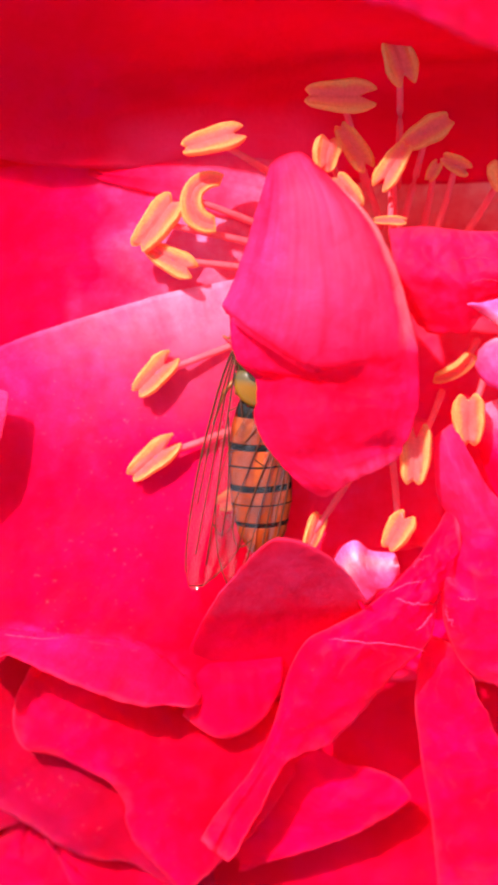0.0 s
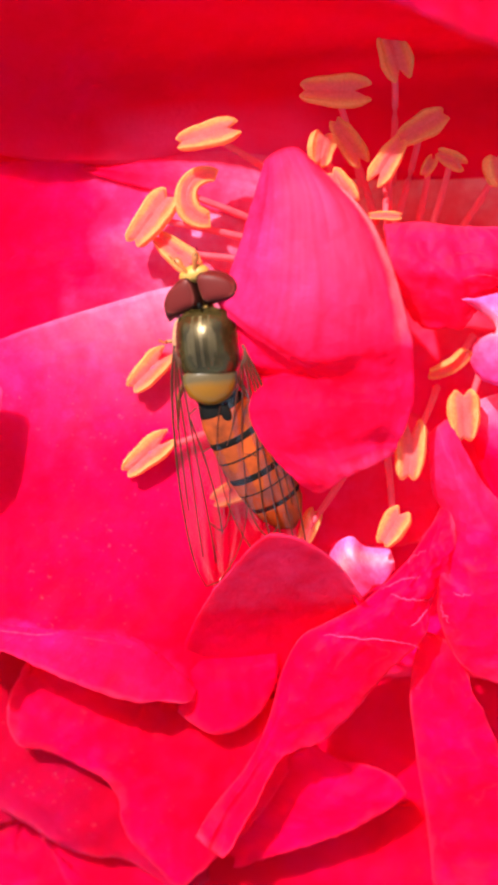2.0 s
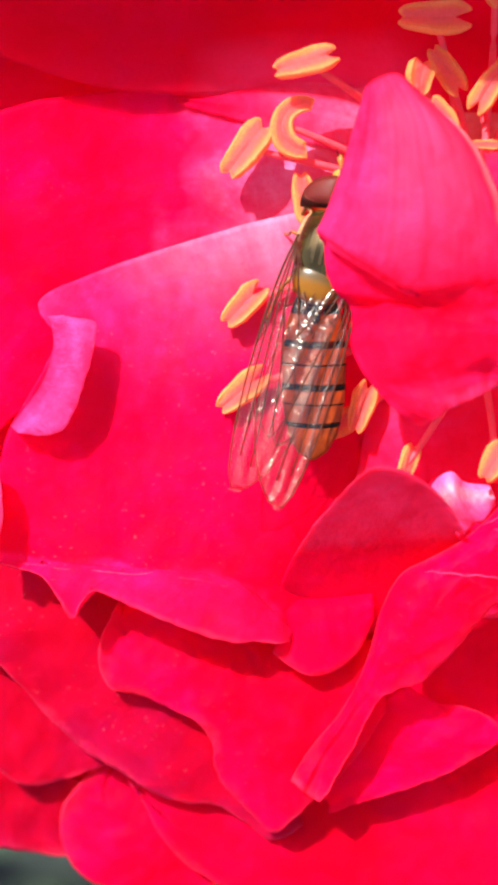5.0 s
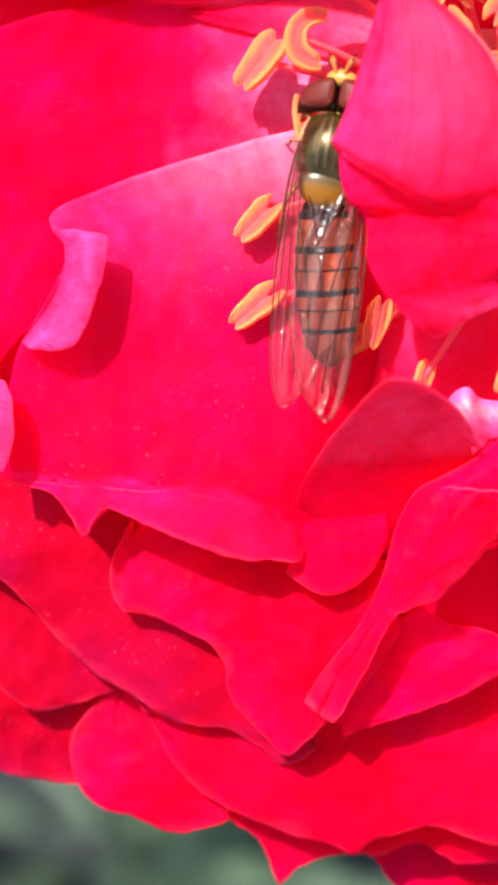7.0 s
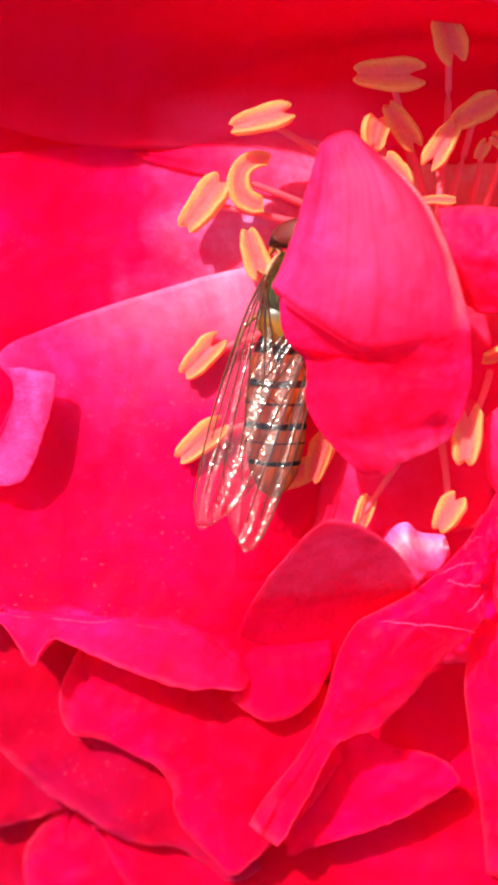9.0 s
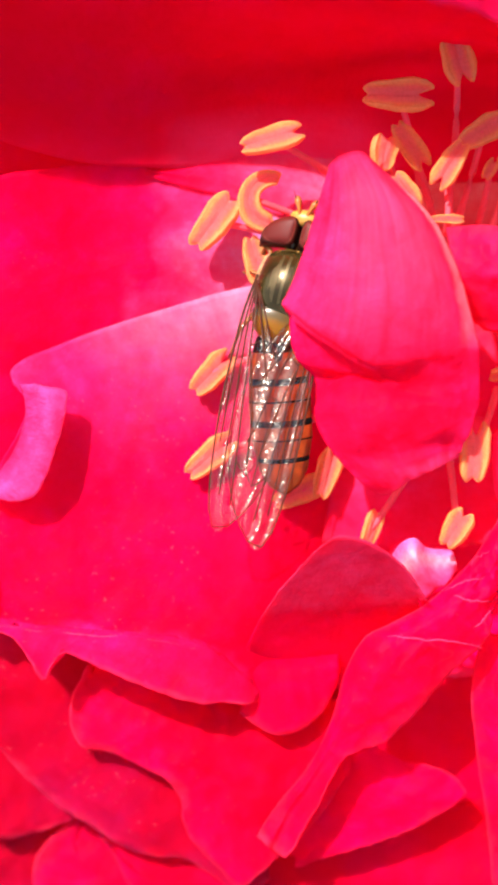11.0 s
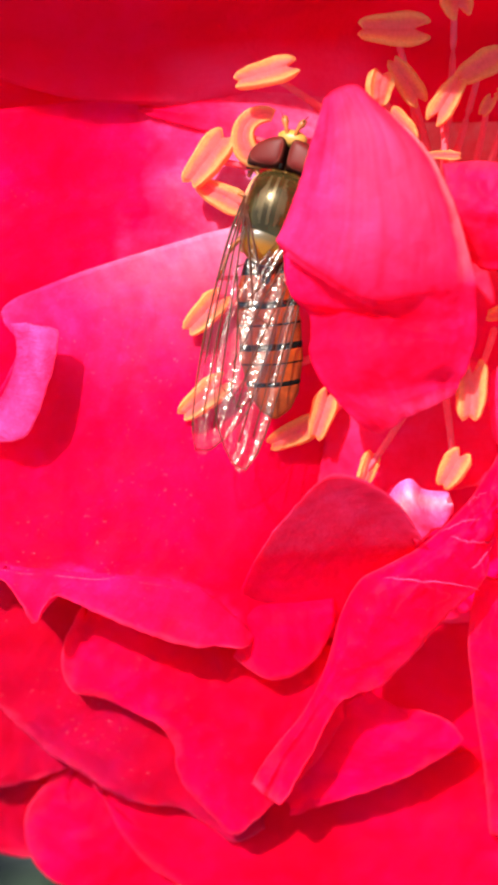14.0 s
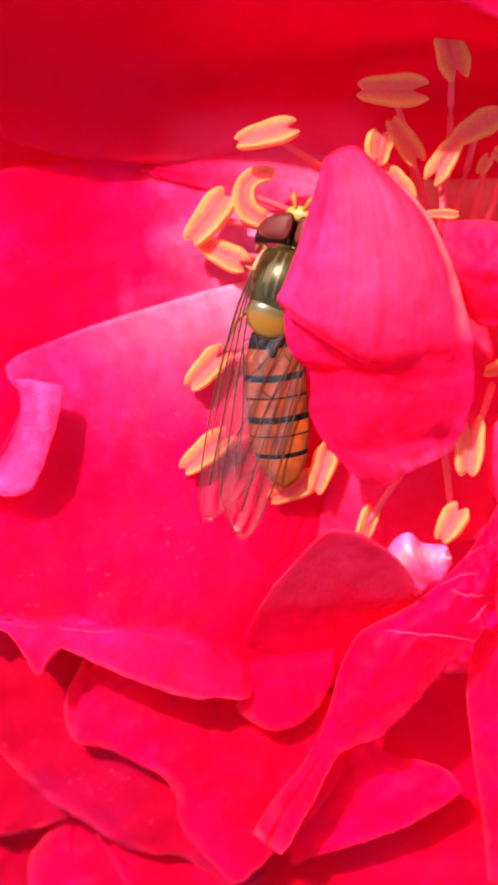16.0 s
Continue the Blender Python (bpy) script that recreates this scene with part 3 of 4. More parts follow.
petal("long red petal at the flower's side", M_EDGED, [(858, 1118, -0.2), (842, 1170, -0.6), (834, 1238, -1.2), (840, 1300, -1.8), (847, 1358, -2.3), (862, 1458, -3.2), (872, 1570, -4)], [(890, 1130, 0), (890, 1200, -0.3), (905, 1300, -1.0), (930, 1400, -2.0), (960, 1580, -3.4)],
      [(925, 1150, -0.2), (942, 1218, -0.6), (967, 1268, -1), (1002, 1348, -1.8), (1040, 1420, -2.6), (1090, 1590, -4)], ripple=0.28, pleat=0.13, crumple=0.15, seed=12)
petal("deep red petal floor of the bloom", M_FLOOR, [(470, 220, -2.6), (800, 220, -3.4), (1200, 220, -2.5)], [(470, 600, -2.6), (800, 620, -3.5), (1200, 620, -3)], [(480, 900, -2.3), (760, 960, -2.6), (1200, 950, -2.5)], [(500, 1200, -3), (760, 1200, -3.4), (1200, 1200, -3)], ripple=0.25, seed=13)
# outer petal raised and widened beyond view so that it shades the back petal
petal("tall outer petal behind the bloom, enlarged to block the sun", M_VEIL, [(-450, 0, 0.6), (-250, -60, 0.6), (200, 40, 1.0), (700, 60, 0.6), (1150, 60, 0.4)], [(-450, -110, 7), (-250, -160, 8), (180, -110, 6.4), (700, -80, 6.2), (1200, -100, 6)], [(-460, -220, 11), (-260, -260, 12), (170, -230, 10.2), (450, -210, 10.2), (800, -190, 10), (1150, -210, 9.6), (1280, -240, 9)], [(-480, -350, 13), (-280, -380, 14), (150, -360, 11.2), (450, -380, 11.2), (800, -390, 11), (1150, -350, 10.6), (1300, -300, 10)], seed=14)
petal("turned-down red petal edge over the back of the bloom", M_ROSY, [(680, -230, 10.4), (850, -230, 10.6), (1000, -210, 10.6), (1200, -200, 10)], [(690, -120, 10.2), (850, -110, 10.6), (1000, -80, 10.6), (1200, -60, 10)], [(715, -30, 8.8), (760, 0, 8.6), (840, 22, 8.6), (930, 66, 8.5), (1050, 108, 8.4), (1200, 130, 8)], crumple=0.15, ripple=0.25, seed=36)
petal("broad red back petal, upright and turned out at the rim", M_VEIL,
      [(-320, 130, 0.6), (-60, 228, 1.0), (130, 285, 0.4), (300, 298, -0.4), (480, 290, -2.0), (700, 320, -3), (950, 320, -3), (1180, 290, -2)],
      [(-340, 20, 2.0), (-80, 120, 1.8), (130, 180, 1.6), (330, 170, 1.0), (520, 150, 0.3), (740, 140, -0.8), (950, 140, -1.0), (1220, 100, 0.4)],
      [(-360, -120, 3.4), (-100, -30, 3.4), (130, 30, 4.3), (330, 30, 4.6), (520, 35, 4.4), (740, 50, 3.8), (950, 70, 3.4), (1260, -20, 4.2)],
      [(-380, -250, 4.4), (-120, -170, 4.6), (130, -110, 6.2), (330, -80, 7.2), (520, -60, 7.0), (740, -8, 6.6), (950, 15, 6.2), (1280, -90, 6.4)],
      [(-400, -340, 5.0), (-120, -300, 5.4), (150, -250, 7.6), (350, -190, 9.0), (560, -90, 9.2), (700, -40, 8.8), (800, -10, 8.4), (850, -35, 8.5), (1000, -20, 8.2), (1300, -130, 7.6)], nv=50, nu=70, ripple=0.2, seed=15)
petal("pink-based petal beside the stamens", M_STRIP,
      [(700, 330, -2.4), (690, 380, -2.4), (690, 440, -2.4)], [(560, 240, -2.6), (560, 330, -1.5), (570, 405, -1.5)], [(430, 250, -2.0), (420, 305, -0.9), (400, 350, -1.0)], [(330, 272, -1.2), (320, 304, -0.65), (310, 326, -0.7)],
      [(262, 290, -0.7), (258, 300, -0.5), (256, 308, -0.5)], nv=36, nu=30, ripple=0.1, seed=16)
petal("broad smooth red petal beside the stamens", M_CLAW,
      [(650, 330, -2.0), (630, 420, -2.2), (610, 530, -2.4), (610, 620, -2.8)], [(410, 285, -1.3), (415, 400, -1.2), (410, 540, -1.4), (330, 680, -1.8)], [(210, 282, -0.6), (210, 420, -0.7), (190, 600, -1.0), (120, 760, -1.6)],
      [(100, 297, -0.1), (70, 430, -0.3), (20, 640, -0.7), (-30, 860, -1.6)], [(10, 309, 0.1), (-60, 470, -0.1), (-110, 660, -0.5), (-140, 1000, -1.6)], [(-100, 345, 0.4), (-190, 520, 0.2), (-240, 750, -0.3), (-240, 1060, -1.4)], nv=44, seed=17)
landing = petal("large red petal with a lilac fold, on which the fly stands", M_LANDING,
      [(22, 676, 0.35), (20, 656, 0.33), (44, 636, 0.28), (90, 617, 0.2), (200, 576, 0), (330, 536, -0.2), (450, 505, -0.5), (640, 470, -1)], [(46, 735, 0.15), (110, 710, -0.4), (220, 680, -0.6), (340, 655, -0.8), (460, 640, -0.9), (650, 610, -1.5)],
      [(-40, 900, -0.3), (100, 900, -0.8), (220, 880, -1.0), (340, 860, -1.1), (470, 850, -1.2), (650, 820, -1.8)], [(-50, 1050, -0.8), (90, 1050, -0.5), (240, 1050, -0.6), (360, 1050, -0.8), (460, 1060, -1.1), (570, 1030, -2.2)],
      [(-48, 1092, -1.2), (87, 1110, -0.3), (251, 1121, -0.3), (350, 1136, -0.4), (412, 1178, -0.8), (458, 1216, -1.5)], [(-48, 1099, -1.2), (87, 1119, -0.15), (251, 1131, -0.15), (352, 1147, -0.25), (416, 1188, -0.7), (460, 1224, -1.5)],
      [(-50, 1104, -1.1), (25, 1131, -0.2), (58, 1180, 0.2), (76, 1208, 0.1), (92, 1176, 0.2), (118, 1157, 0.25), (193, 1191, 0.3), (318, 1239, 0.2), (420, 1248, -0.4), (456, 1243, -1.3)], nv=70, nu=90, ripple=0.14, pleat=0.08, crumple=0.05, seed=18)
petal("pale pink rolled-back edge of the large petal", M_FLAP,
      [(34, 682, 0.45), (44, 712, 0.4), (42, 750, 0.3), (20, 805, 0.1), (-30, 870, -0.2)], [(60, 680, 0.9), (82, 708, 1.0), (76, 772, 1.0), (47, 840, 0.8), (-18, 882, 0.4)],
      [(72, 684, 0.9), (102, 687, 1.0), (119, 700, 1.1), (110, 755, 1.1), (90, 820, 1.1), (70, 868, 0.9), (40, 887, 0.7), (-8, 886, 0.4)], nv=18, ripple=0.05, seed=19)
petal("small pale pink rolled petal edge", M_FLAP, [(-90, 930, 0.2), (-95, 1000, 0.1), (-85, 1090, 0)], [(-60, 940, 0.8), (-46, 985, 1.0), (-48, 1050, 0.9), (-62, 1096, 0.5)], nv=12, nu=24, ripple=0.04, seed=20)
petal("small red petal tucked under its neighbour", M_RED, [(430, 1110, -3.2), (500, 1110, -3.2), (600, 1100, -3.2)], [(434, 1170, -1.4), (500, 1178, -1.5), (600, 1165, -1.7)], [(438, 1230, -1.5), (510, 1235, -1.3), (600, 1195, -1.6)], [(423, 1264, -1.5), (465, 1292, -1.4), (510, 1302, -1.4), (560, 1275, -1.6), (588, 1235, -1.7), (600, 1203, -1.8)], nv=22, nu=36, ripple=0.08, seed=21)
petal("upright dull red petal, shade painted on its upper part", M_SHADE_STEP, [(436, 1215, -3.4), (520, 1235, -3.6), (640, 1210, -3.4), (745, 1140, -2.2)], [(440, 1140, -0.7), (530, 1118, -0.5), (640, 1105, -0.5), (748, 1090, 0.0)], [(488, 1056, 1.4), (560, 1018, 2.1), (650, 1018, 2.2), (738, 1060, 1.4)],
      [(512, 1025, 2.0), (540, 995, 2.8), (580, 960, 3.7), (612, 951, 4.0), (660, 965, 3.9), (715, 1005, 3.2), (757, 1066, 2.0)], nv=36, ripple=0.08, wave=0.03, pleat=0.02, seed=22)
petal("small white-pink inner petal", M_WHITE, [(690, 990, -0.6), (710, 962, 0.3), (735, 953, 0.7), (757, 970, 0.1), (800, 974, -0.2)], [(712, 1020, -0.4), (735, 992, 0.9), (765, 998, 0.1), (808, 995, 0.3)], [(745, 1068, -0.5), (770, 1048, 0), (795, 1030, 0.2), (810, 1010, 0)], nv=22, nu=34, ripple=0.12, seed=23)
twisted = petal("narrow twisted red petal with lit edges", M_EDGED,
      [(905, 880, 1.0), (840, 985, 1.0), (760, 1065, 1.0), (690, 1105, 0.8), (645, 1130, 0.6), (612, 1190, 0.1), (585, 1280, -0.6), (550, 1352, -1.3), (488, 1430, -1.9), (455, 1482, -2.2)],
      [(915, 910, 1.5), (855, 1010, 1.6), (775, 1082, 1.7), (710, 1127, 1.5), (660, 1162, 1.2), (625, 1225, 0.7), (594, 1296, -0.1), (560, 1362, -0.9), (508, 1436, -1.7), (474, 1500, -2.1)],
      [(920, 950, 1.6), (870, 1040, 1.7), (790, 1100, 1.8), (730, 1150, 1.5), (680, 1200, 1.2), (640, 1260, 0.6), (605, 1310, -0.1), (565, 1375, -1.0), (520, 1440, -1.8), (485, 1508, -2.3)],
      [(930, 1000, 1.2), (885, 1040, 1.3), (862, 1130, 1.0), (800, 1190, 0.6), (745, 1255, 0.2), (680, 1315, -0.3), (615, 1338, -0.3), (585, 1382, -0.4), (556, 1440, -0.9), (506, 1522, -1.6)], nu=150, nv=54, ripple=0.2, pleat=0.1, crumple=0.14, crinkles=[(855, 1060, 1.7, 0.34), (890, 990, 1.5, 0.25), (735, 1155, 1.0, 0.22)], seed=24)
petal("pink petal at the flower's side", M_CLAW, [(940, 720, 0.5), (1000, 700, 1), (1120, 700, 1)], [(950, 800, 0.4), (1010, 820, 0.9), (1140, 820, 1)], [(1000, 920, 0.2), (1060, 950, 0.5), (1160, 950, 0.8)], nv=18, seed=25)
side_petal = petal("upright red petal with a pink tip beside the stamens", M_SIDE,
      [(872, 770, 1.5), (872, 830, 1.6), (880, 880, 1.5), (900, 920, 1.2), (890, 1000, 1.2), (884, 1060, 1.0), (895, 1120, 0.6), (920, 1170, 0.2), (952, 1200, 0)], [(888, 758, 2), (920, 850, 2.4), (955, 950, 2.4), (975, 1060, 2), (985, 1130, 1.2), (1000, 1215, 0.3)],
      [(905, 745, 1.6), (952, 830, 1.9), (1000, 900, 2), (1040, 970, 1.9), (1080, 1050, 1.6), (1090, 1140, 0.9), (1070, 1237, 0.2)], nu=84, nv=44, crumple=0.22, crinkles=[(900, 1110, 1.3, 0.35), (890, 1000, 1.2, 0.25), (930, 900, 1.6, 0.2)], seed=26)
scalloped = petal("red petal with a scalloped edge over the stamens", M_ROSY, [(790, 402, 1.2), (850, 398, 1.6), (912, 404, 1.8), (1034, 410, 2), (1150, 430, 2)], [(805, 490, 1.4), (912, 490, 2.2), (1040, 480, 2.4), (1150, 480, 2.2)],
      [(838, 570, -0.2), (870, 590, 0.2), (902, 586, 0.4), (925, 590, 0.6), (942, 570, 0.8), (962, 553, 1), (1034, 518, 1.4), (1150, 510, 1.5)], ripple=0.3, pleat=0.2, nu=72, nv=40, crumple=0.2, crinkles=[(930, 490, 2.4, 0.24)], seed=27)
petal("curled white and pink inner petal", M_WHITE, [(932, 536, 2.4), (960, 532, 2.6), (1034, 514, 2.8), (1110, 500, 2.6)], [(960, 556, 2), (985, 552, 2.8), (1034, 542, 3), (1115, 540, 2.8)], [(990, 590, 2.4), (1005, 588, 3), (1040, 580, 3.4), (1120, 580, 3)],
      [(948, 636, 2.4), (965, 615, 3.2), (1000, 625, 3.6), (1040, 630, 3.6), (1120, 630, 3)], [(947, 655, 2.2), (970, 678, 2.6), (1000, 688, 2.8), (1050, 686, 2.6), (1120, 680, 2.4)], nv=24, nu=36, ripple=0.06, seed=28)
petal("folded bright pink petal arching over the fly", M_PINK,
      [(583, 292, 3.2), (603, 276, 3.4), (640, 268, 3.5), (668, 290, 3.2)], [(562, 365, 3.2), (612, 356, 4.4), (655, 352, 4.5), (700, 352, 4.9), (758, 378, 4.0)], [(536, 450, 2.9), (600, 452, 4.7), (690, 455, 5.4), (770, 445, 5.0), (806, 462, 4.2)],
      [(514, 508, 2.8), (590, 530, 4.6), (690, 548, 5.5), (795, 545, 5.1), (836, 565, 4.5)], [(500, 540, 2.7), (548, 578, 4.25), (602, 611, 4.9), (645, 634, 5.1), (690, 640, 5.05), (780, 618, 5.0), (846, 612, 4.6)],
      [(512, 560, 2.2), (560, 588, 3.4), (608, 620, 4.05), (650, 645, 4.4), (700, 652, 4.5), (780, 640, 4.65), (848, 634, 4.45)], [(514, 602, 2.5), (546, 610, 3.1), (594, 632, 3.5), (648, 655, 4.05), (700, 663, 4.3), (780, 660, 4.45), (849, 653, 4.35)],
      [(528, 640, 2.5), (556, 650, 3.0), (600, 655, 3.4), (648, 662, 3.95), (700, 673, 4.2), (780, 678, 4.35), (850, 671, 4.25)], [(556, 668, 1.9), (588, 669, 2.5), (625, 667, 3.4), (665, 671, 3.95), (710, 684, 4.2), (780, 694, 4.3), (850, 687, 4.2)],
      [(560, 704, 2.6), (600, 686, 3.45), (640, 678, 3.95), (680, 682, 4.1), (730, 697, 4.25), (790, 708, 4.3), (850, 704, 4.1)], [(557, 740, 3.0), (612, 722, 4.1), (700, 718, 4.5), (790, 722, 4.4), (846, 728, 3.9)], [(580, 790, 3.2), (640, 772, 4.1), (720, 765, 4.3), (790, 760, 4.15), (832, 770, 3.8)],
      [(606, 822, 3.0), (655, 808, 3.5), (720, 797, 3.7), (780, 788, 3.55), (822, 787, 3.4)], [(640, 856, 2.9), (685, 838, 3.6), (735, 819, 3.8), (785, 801, 3.6), (818, 799, 3.4)], [(668, 878, 2.6), (690, 878, 3.0), (730, 850, 3.4), (780, 825, 3.4), (812, 808, 3.2)], nv=132, nu=90, soften=14, ripple=0.27, wave=0.06, pleat=0.08, crumple=0.0, seed=29)
# outer petals that close the bloom
petal("red petal deep behind the stamens", M_RED, [(520, 470, -3.2), (300, 480, -3.0), (-60, 480, -3.0)], [(560, 330, -3.4), (300, 330, -3.2), (-80, 330, -2.8)], [(620, 190, -3.6), (300, 200, -3.0), (-120, 180, -2.2)], seed=34)
petal("pink-red petal between the stamen bases", M_BASE, [(620, 760, -1.8), (740, 720, -1.9), (860, 740, -1.8)], [(590, 860, -1.5), (730, 850, -1.3), (880, 850, -1.3)], [(570, 960, -1.6), (700, 980, -1.0), (880, 960, -0.8)], nv=20, seed=35)
petal("red petal under the large petal's edge", M_RED, [(150, 700, -2.6), (140, 900, -2.6), (150, 1150, -3.0)], [(-120, 620, -2.2), (-130, 900, -2.4), (-120, 1150, -2.9)], [(-320, 560, -2.0), (-360, 900, -2.4), (-300, 1180, -3.2)], seed=33)
petal("broad red outer petal", M_RED, [(200, 250, -3.0), (-40, 600, -3.0), (-100, 1000, -3.2)], [(-150, 150, -3.0), (-300, 600, -2.6), (-300, 1050, -3.5)], [(-400, 150, -3), (-520, 600, -3.2), (-450, 1100, -4.5)], seed=30)
petal("broad red outer petal at the far side", M_RED, [(1080, 300, -2), (1080, 800, -3), (1060, 1400, -5)], [(1250, 250, -1.5), (1270, 800, -2), (1220, 1450, -5)], [(1400, 350, -2), (1450, 800, -2.6), (1330, 1480, -6)], seed=31)
petal("red outer petal lying beneath the bloom", M_LOW, [(-250, 900, -5), (300, 1000, -8), (900, 1200, -8), (1200, 1000, -6)], [(-260, 1200, -6.5), (100, 1400, -8.2), (700, 1500, -8.5), (1200, 1400, -7)], [(-230, 1450, -7.6), (150, 1540, -8.2), (600, 1640, -8.8), (1100, 1640, -8)], seed=32)


# ---- creases, stamens, hip and stem ----
def tube(points, radii, sides=8):
    verts, faces = [], []
    for k, p in enumerate(points):
        d = (points[min(k + 1, len(points) - 1)] - points[max(k - 1, 0)]).normalized()
        a = d.orthogonal().normalized()
        b = d.cross(a)
        for s in range(sides):
            w = 2 * math.pi * s / sides
            verts.append(p + (a * math.cos(w) + b * math.sin(w)) * radii[k])
    for k in range(len(points) - 1):
        for s in range(sides):
            a, b = k * sides + s, k * sides + (s + 1) % sides
            faces.append((a, b, b + sides, a + sides))
    faces.append(tuple(range(sides))[::-1])
    faces.append(tuple((len(points) - 1) * sides + s for s in range(sides)))
    return verts, faces


def crease(sheet, points, radius, seed):
    """A fine raised crease along a petal's upper face, through points in plan units."""
    co = np.empty(len(sheet.data.vertices) * 3)
    sheet.data.vertices.foreach_get("co", co)
    co = co.reshape(-1, 3)[:len(co) // 6]
    k = 0.0208945 * (1 - co[:, 2] / MM / 70) * MM
    plan = np.stack([441 + co[:, 0] / k, 784 - co[:, 1] / k], 1)
    pts, radii = [], []
    for i, (u, v) in enumerate(spline(points, 40)):
        u, v = u + 5 * noise.noise(Vector((i * 0.16, seed, 0))), v + 5 * noise.noise(Vector((i * 0.16, seed, 7)))
        d = np.linalg.norm(plan - (u, v), axis=1)
        best = np.argsort(d)[:5]
        w = 1 / (d[best] + 1)
        p = at(u, v, float((co[best, 2] * w).sum() / w.sum()) / MM - radius * 0.1)
        pts.append(p)
        radii.append(MM * radius * (0.15 + math.sin(math.pi * i / 39) ** 0.6 * (0.7 + 0.9 * abs(noise.noise(Vector((i * 0.4, seed, 3)))))))
    v, f = tube(pts, radii, 6)
    return mesh_part("crease", v, f, M_CREASE, sheet, "pale dry crease")


for n, (sheet, radius, points) in enumerate((
        (twisted, 0.045, [(686, 1128), (716, 1130), (747, 1132), (809, 1138), (856, 1148)]),
        (twisted, 0.035, [(788, 1047), (821, 1031), (858, 1023)]),
        (twisted, 0.05, [(805, 1054), (821, 1060), (846, 1066), (879, 1062)]),
        (twisted, 0.045, [(838, 1113), (852, 1104), (862, 1089), (875, 1076)]),
        (twisted, 0.03, [(832, 1000), (850, 985), (868, 978)]),
        (side_petal, 0.06, [(892, 1066), (896, 1088), (908, 1106)]),
        (side_petal, 0.03, [(914, 1050), (930, 1058), (946, 1054)]),
        (landing, 0.03, [(-30, 1104), (87, 1119), (170, 1126), (251, 1131), (320, 1142)]),
        (landing, 0.025, [(330, 1143), (366, 1154), (400, 1174), (425, 1194)]),
        (scalloped, 0.03, [(905, 462), (940, 452), (975, 455)]),
        (scalloped, 0.03, [(930, 500), (965, 492), (1000, 497)]))):
    crease(sheet, points, radius, n)


def stalk(name, points, radii, material, label):
    pts = [Vector(p) * MM for p in spline(points, 24)]
    v, f = tube(pts, [r * MM for r in np.interp(np.linspace(0, 1, 24), np.linspace(0, 1, len(radii)), radii)], 14)
    return mesh_part(name, v, f, material, rose, label)


stalk("hip", [(4, 2, -6.0), (4, 1.5, -9), (4.2, 1, -13), (4.4, 0.8, -17)], [6, 6.5, 4.5, 2.2], M_GREEN, "green rose hip")
stalk("stem", [(4.4, 0.8, -14), (5, 2, -120), (2, 6, -260), (6, 4, -430)], [1.9, 2.2, 3.0, 4.2], M_GREEN, "green rose stem")


def anther_mesh(length, width, bend, notch, seed):
    """Two pollen sacs side by side, notched between them at the ends, with rolled rims. Length along x, in mm."""
    ns, nt = 28, 19
    verts, uvs, faces = [], [], []
    for side in (1, -1):
        for i in range(ns):
            s = -1 + 2 * i / (ns - 1)
            for j in range(nt):
                t = -1 + 2 * j / (nt - 1)
                lobe = 1 if t > 0 else -1
                wob = noise.noise(Vector((s * 1.6, lobe * 2.0, seed * 3.1)))
                half = width / 2 * float(np.interp(s, [-1, -0.85, -0.5, 0, 0.4, 0.8, 1], [0.55, 0.68, 0.84, 0.96, 1.0, 0.9, 0.72])) * (1 + 0.12 * wob)
                if s > 0:
                    reach = 1 - 0.5 * notch * max(0.0, 1 - abs(t) / 0.5) - 0.25 * max(0.0, (abs(t) - 0.7) / 0.3) ** 2
                else:
                    reach = 1 - 0.14 * max(0.0, 1 - abs(t) / 0.5) - 0.1 * max(0.0, (abs(t) - 0.6) / 0.4) ** 2
                x = length / 2 * s * (1 - (1 - reach) * abs(s) ** 1.5) * (1 + 0.05 * wob * lobe)
                y = half * t
                shut = max(0.0, 1 - abs(s) ** 9) ** 0.5 * max(0.0, 1 - abs(t) ** 8) ** 0.5
                hump = max(0.0, 1 - (2 * abs(t) - 1) ** 2) ** 0.5
                roll = math.exp(-((abs(t) - 0.84) / 0.1) ** 2)
                z = side * width * (0.06 + 0.07 * hump + 0.13 * roll) * shut
                z += width * 0.06 * noise.noise(Vector((s * 2, t * 2, seed * 1.7))) + width * 0.12 * s * math.sin(seed * 2.1)
                if bend:
                    ang = bend * s
                    r = length / 2 / bend
                    x, y = (r - y) * math.sin(ang), r - (r - y) * math.cos(ang)
                verts.append(Vector((x, y, z)) * MM)
                uvs.append((0.5 + s / 2, max(abs(t), 0.88 * abs(s) ** 12)))
        base = 0 if side == 1 else ns * nt
        for i in range(ns - 1):
            for j in range(nt - 1):
                a = base + i * nt + j
                faces.append((a, a + nt, a + nt + 1, a + 1) if side == 1 else (a, a + 1, a + nt + 1, a + nt))
    return verts, faces, uvs


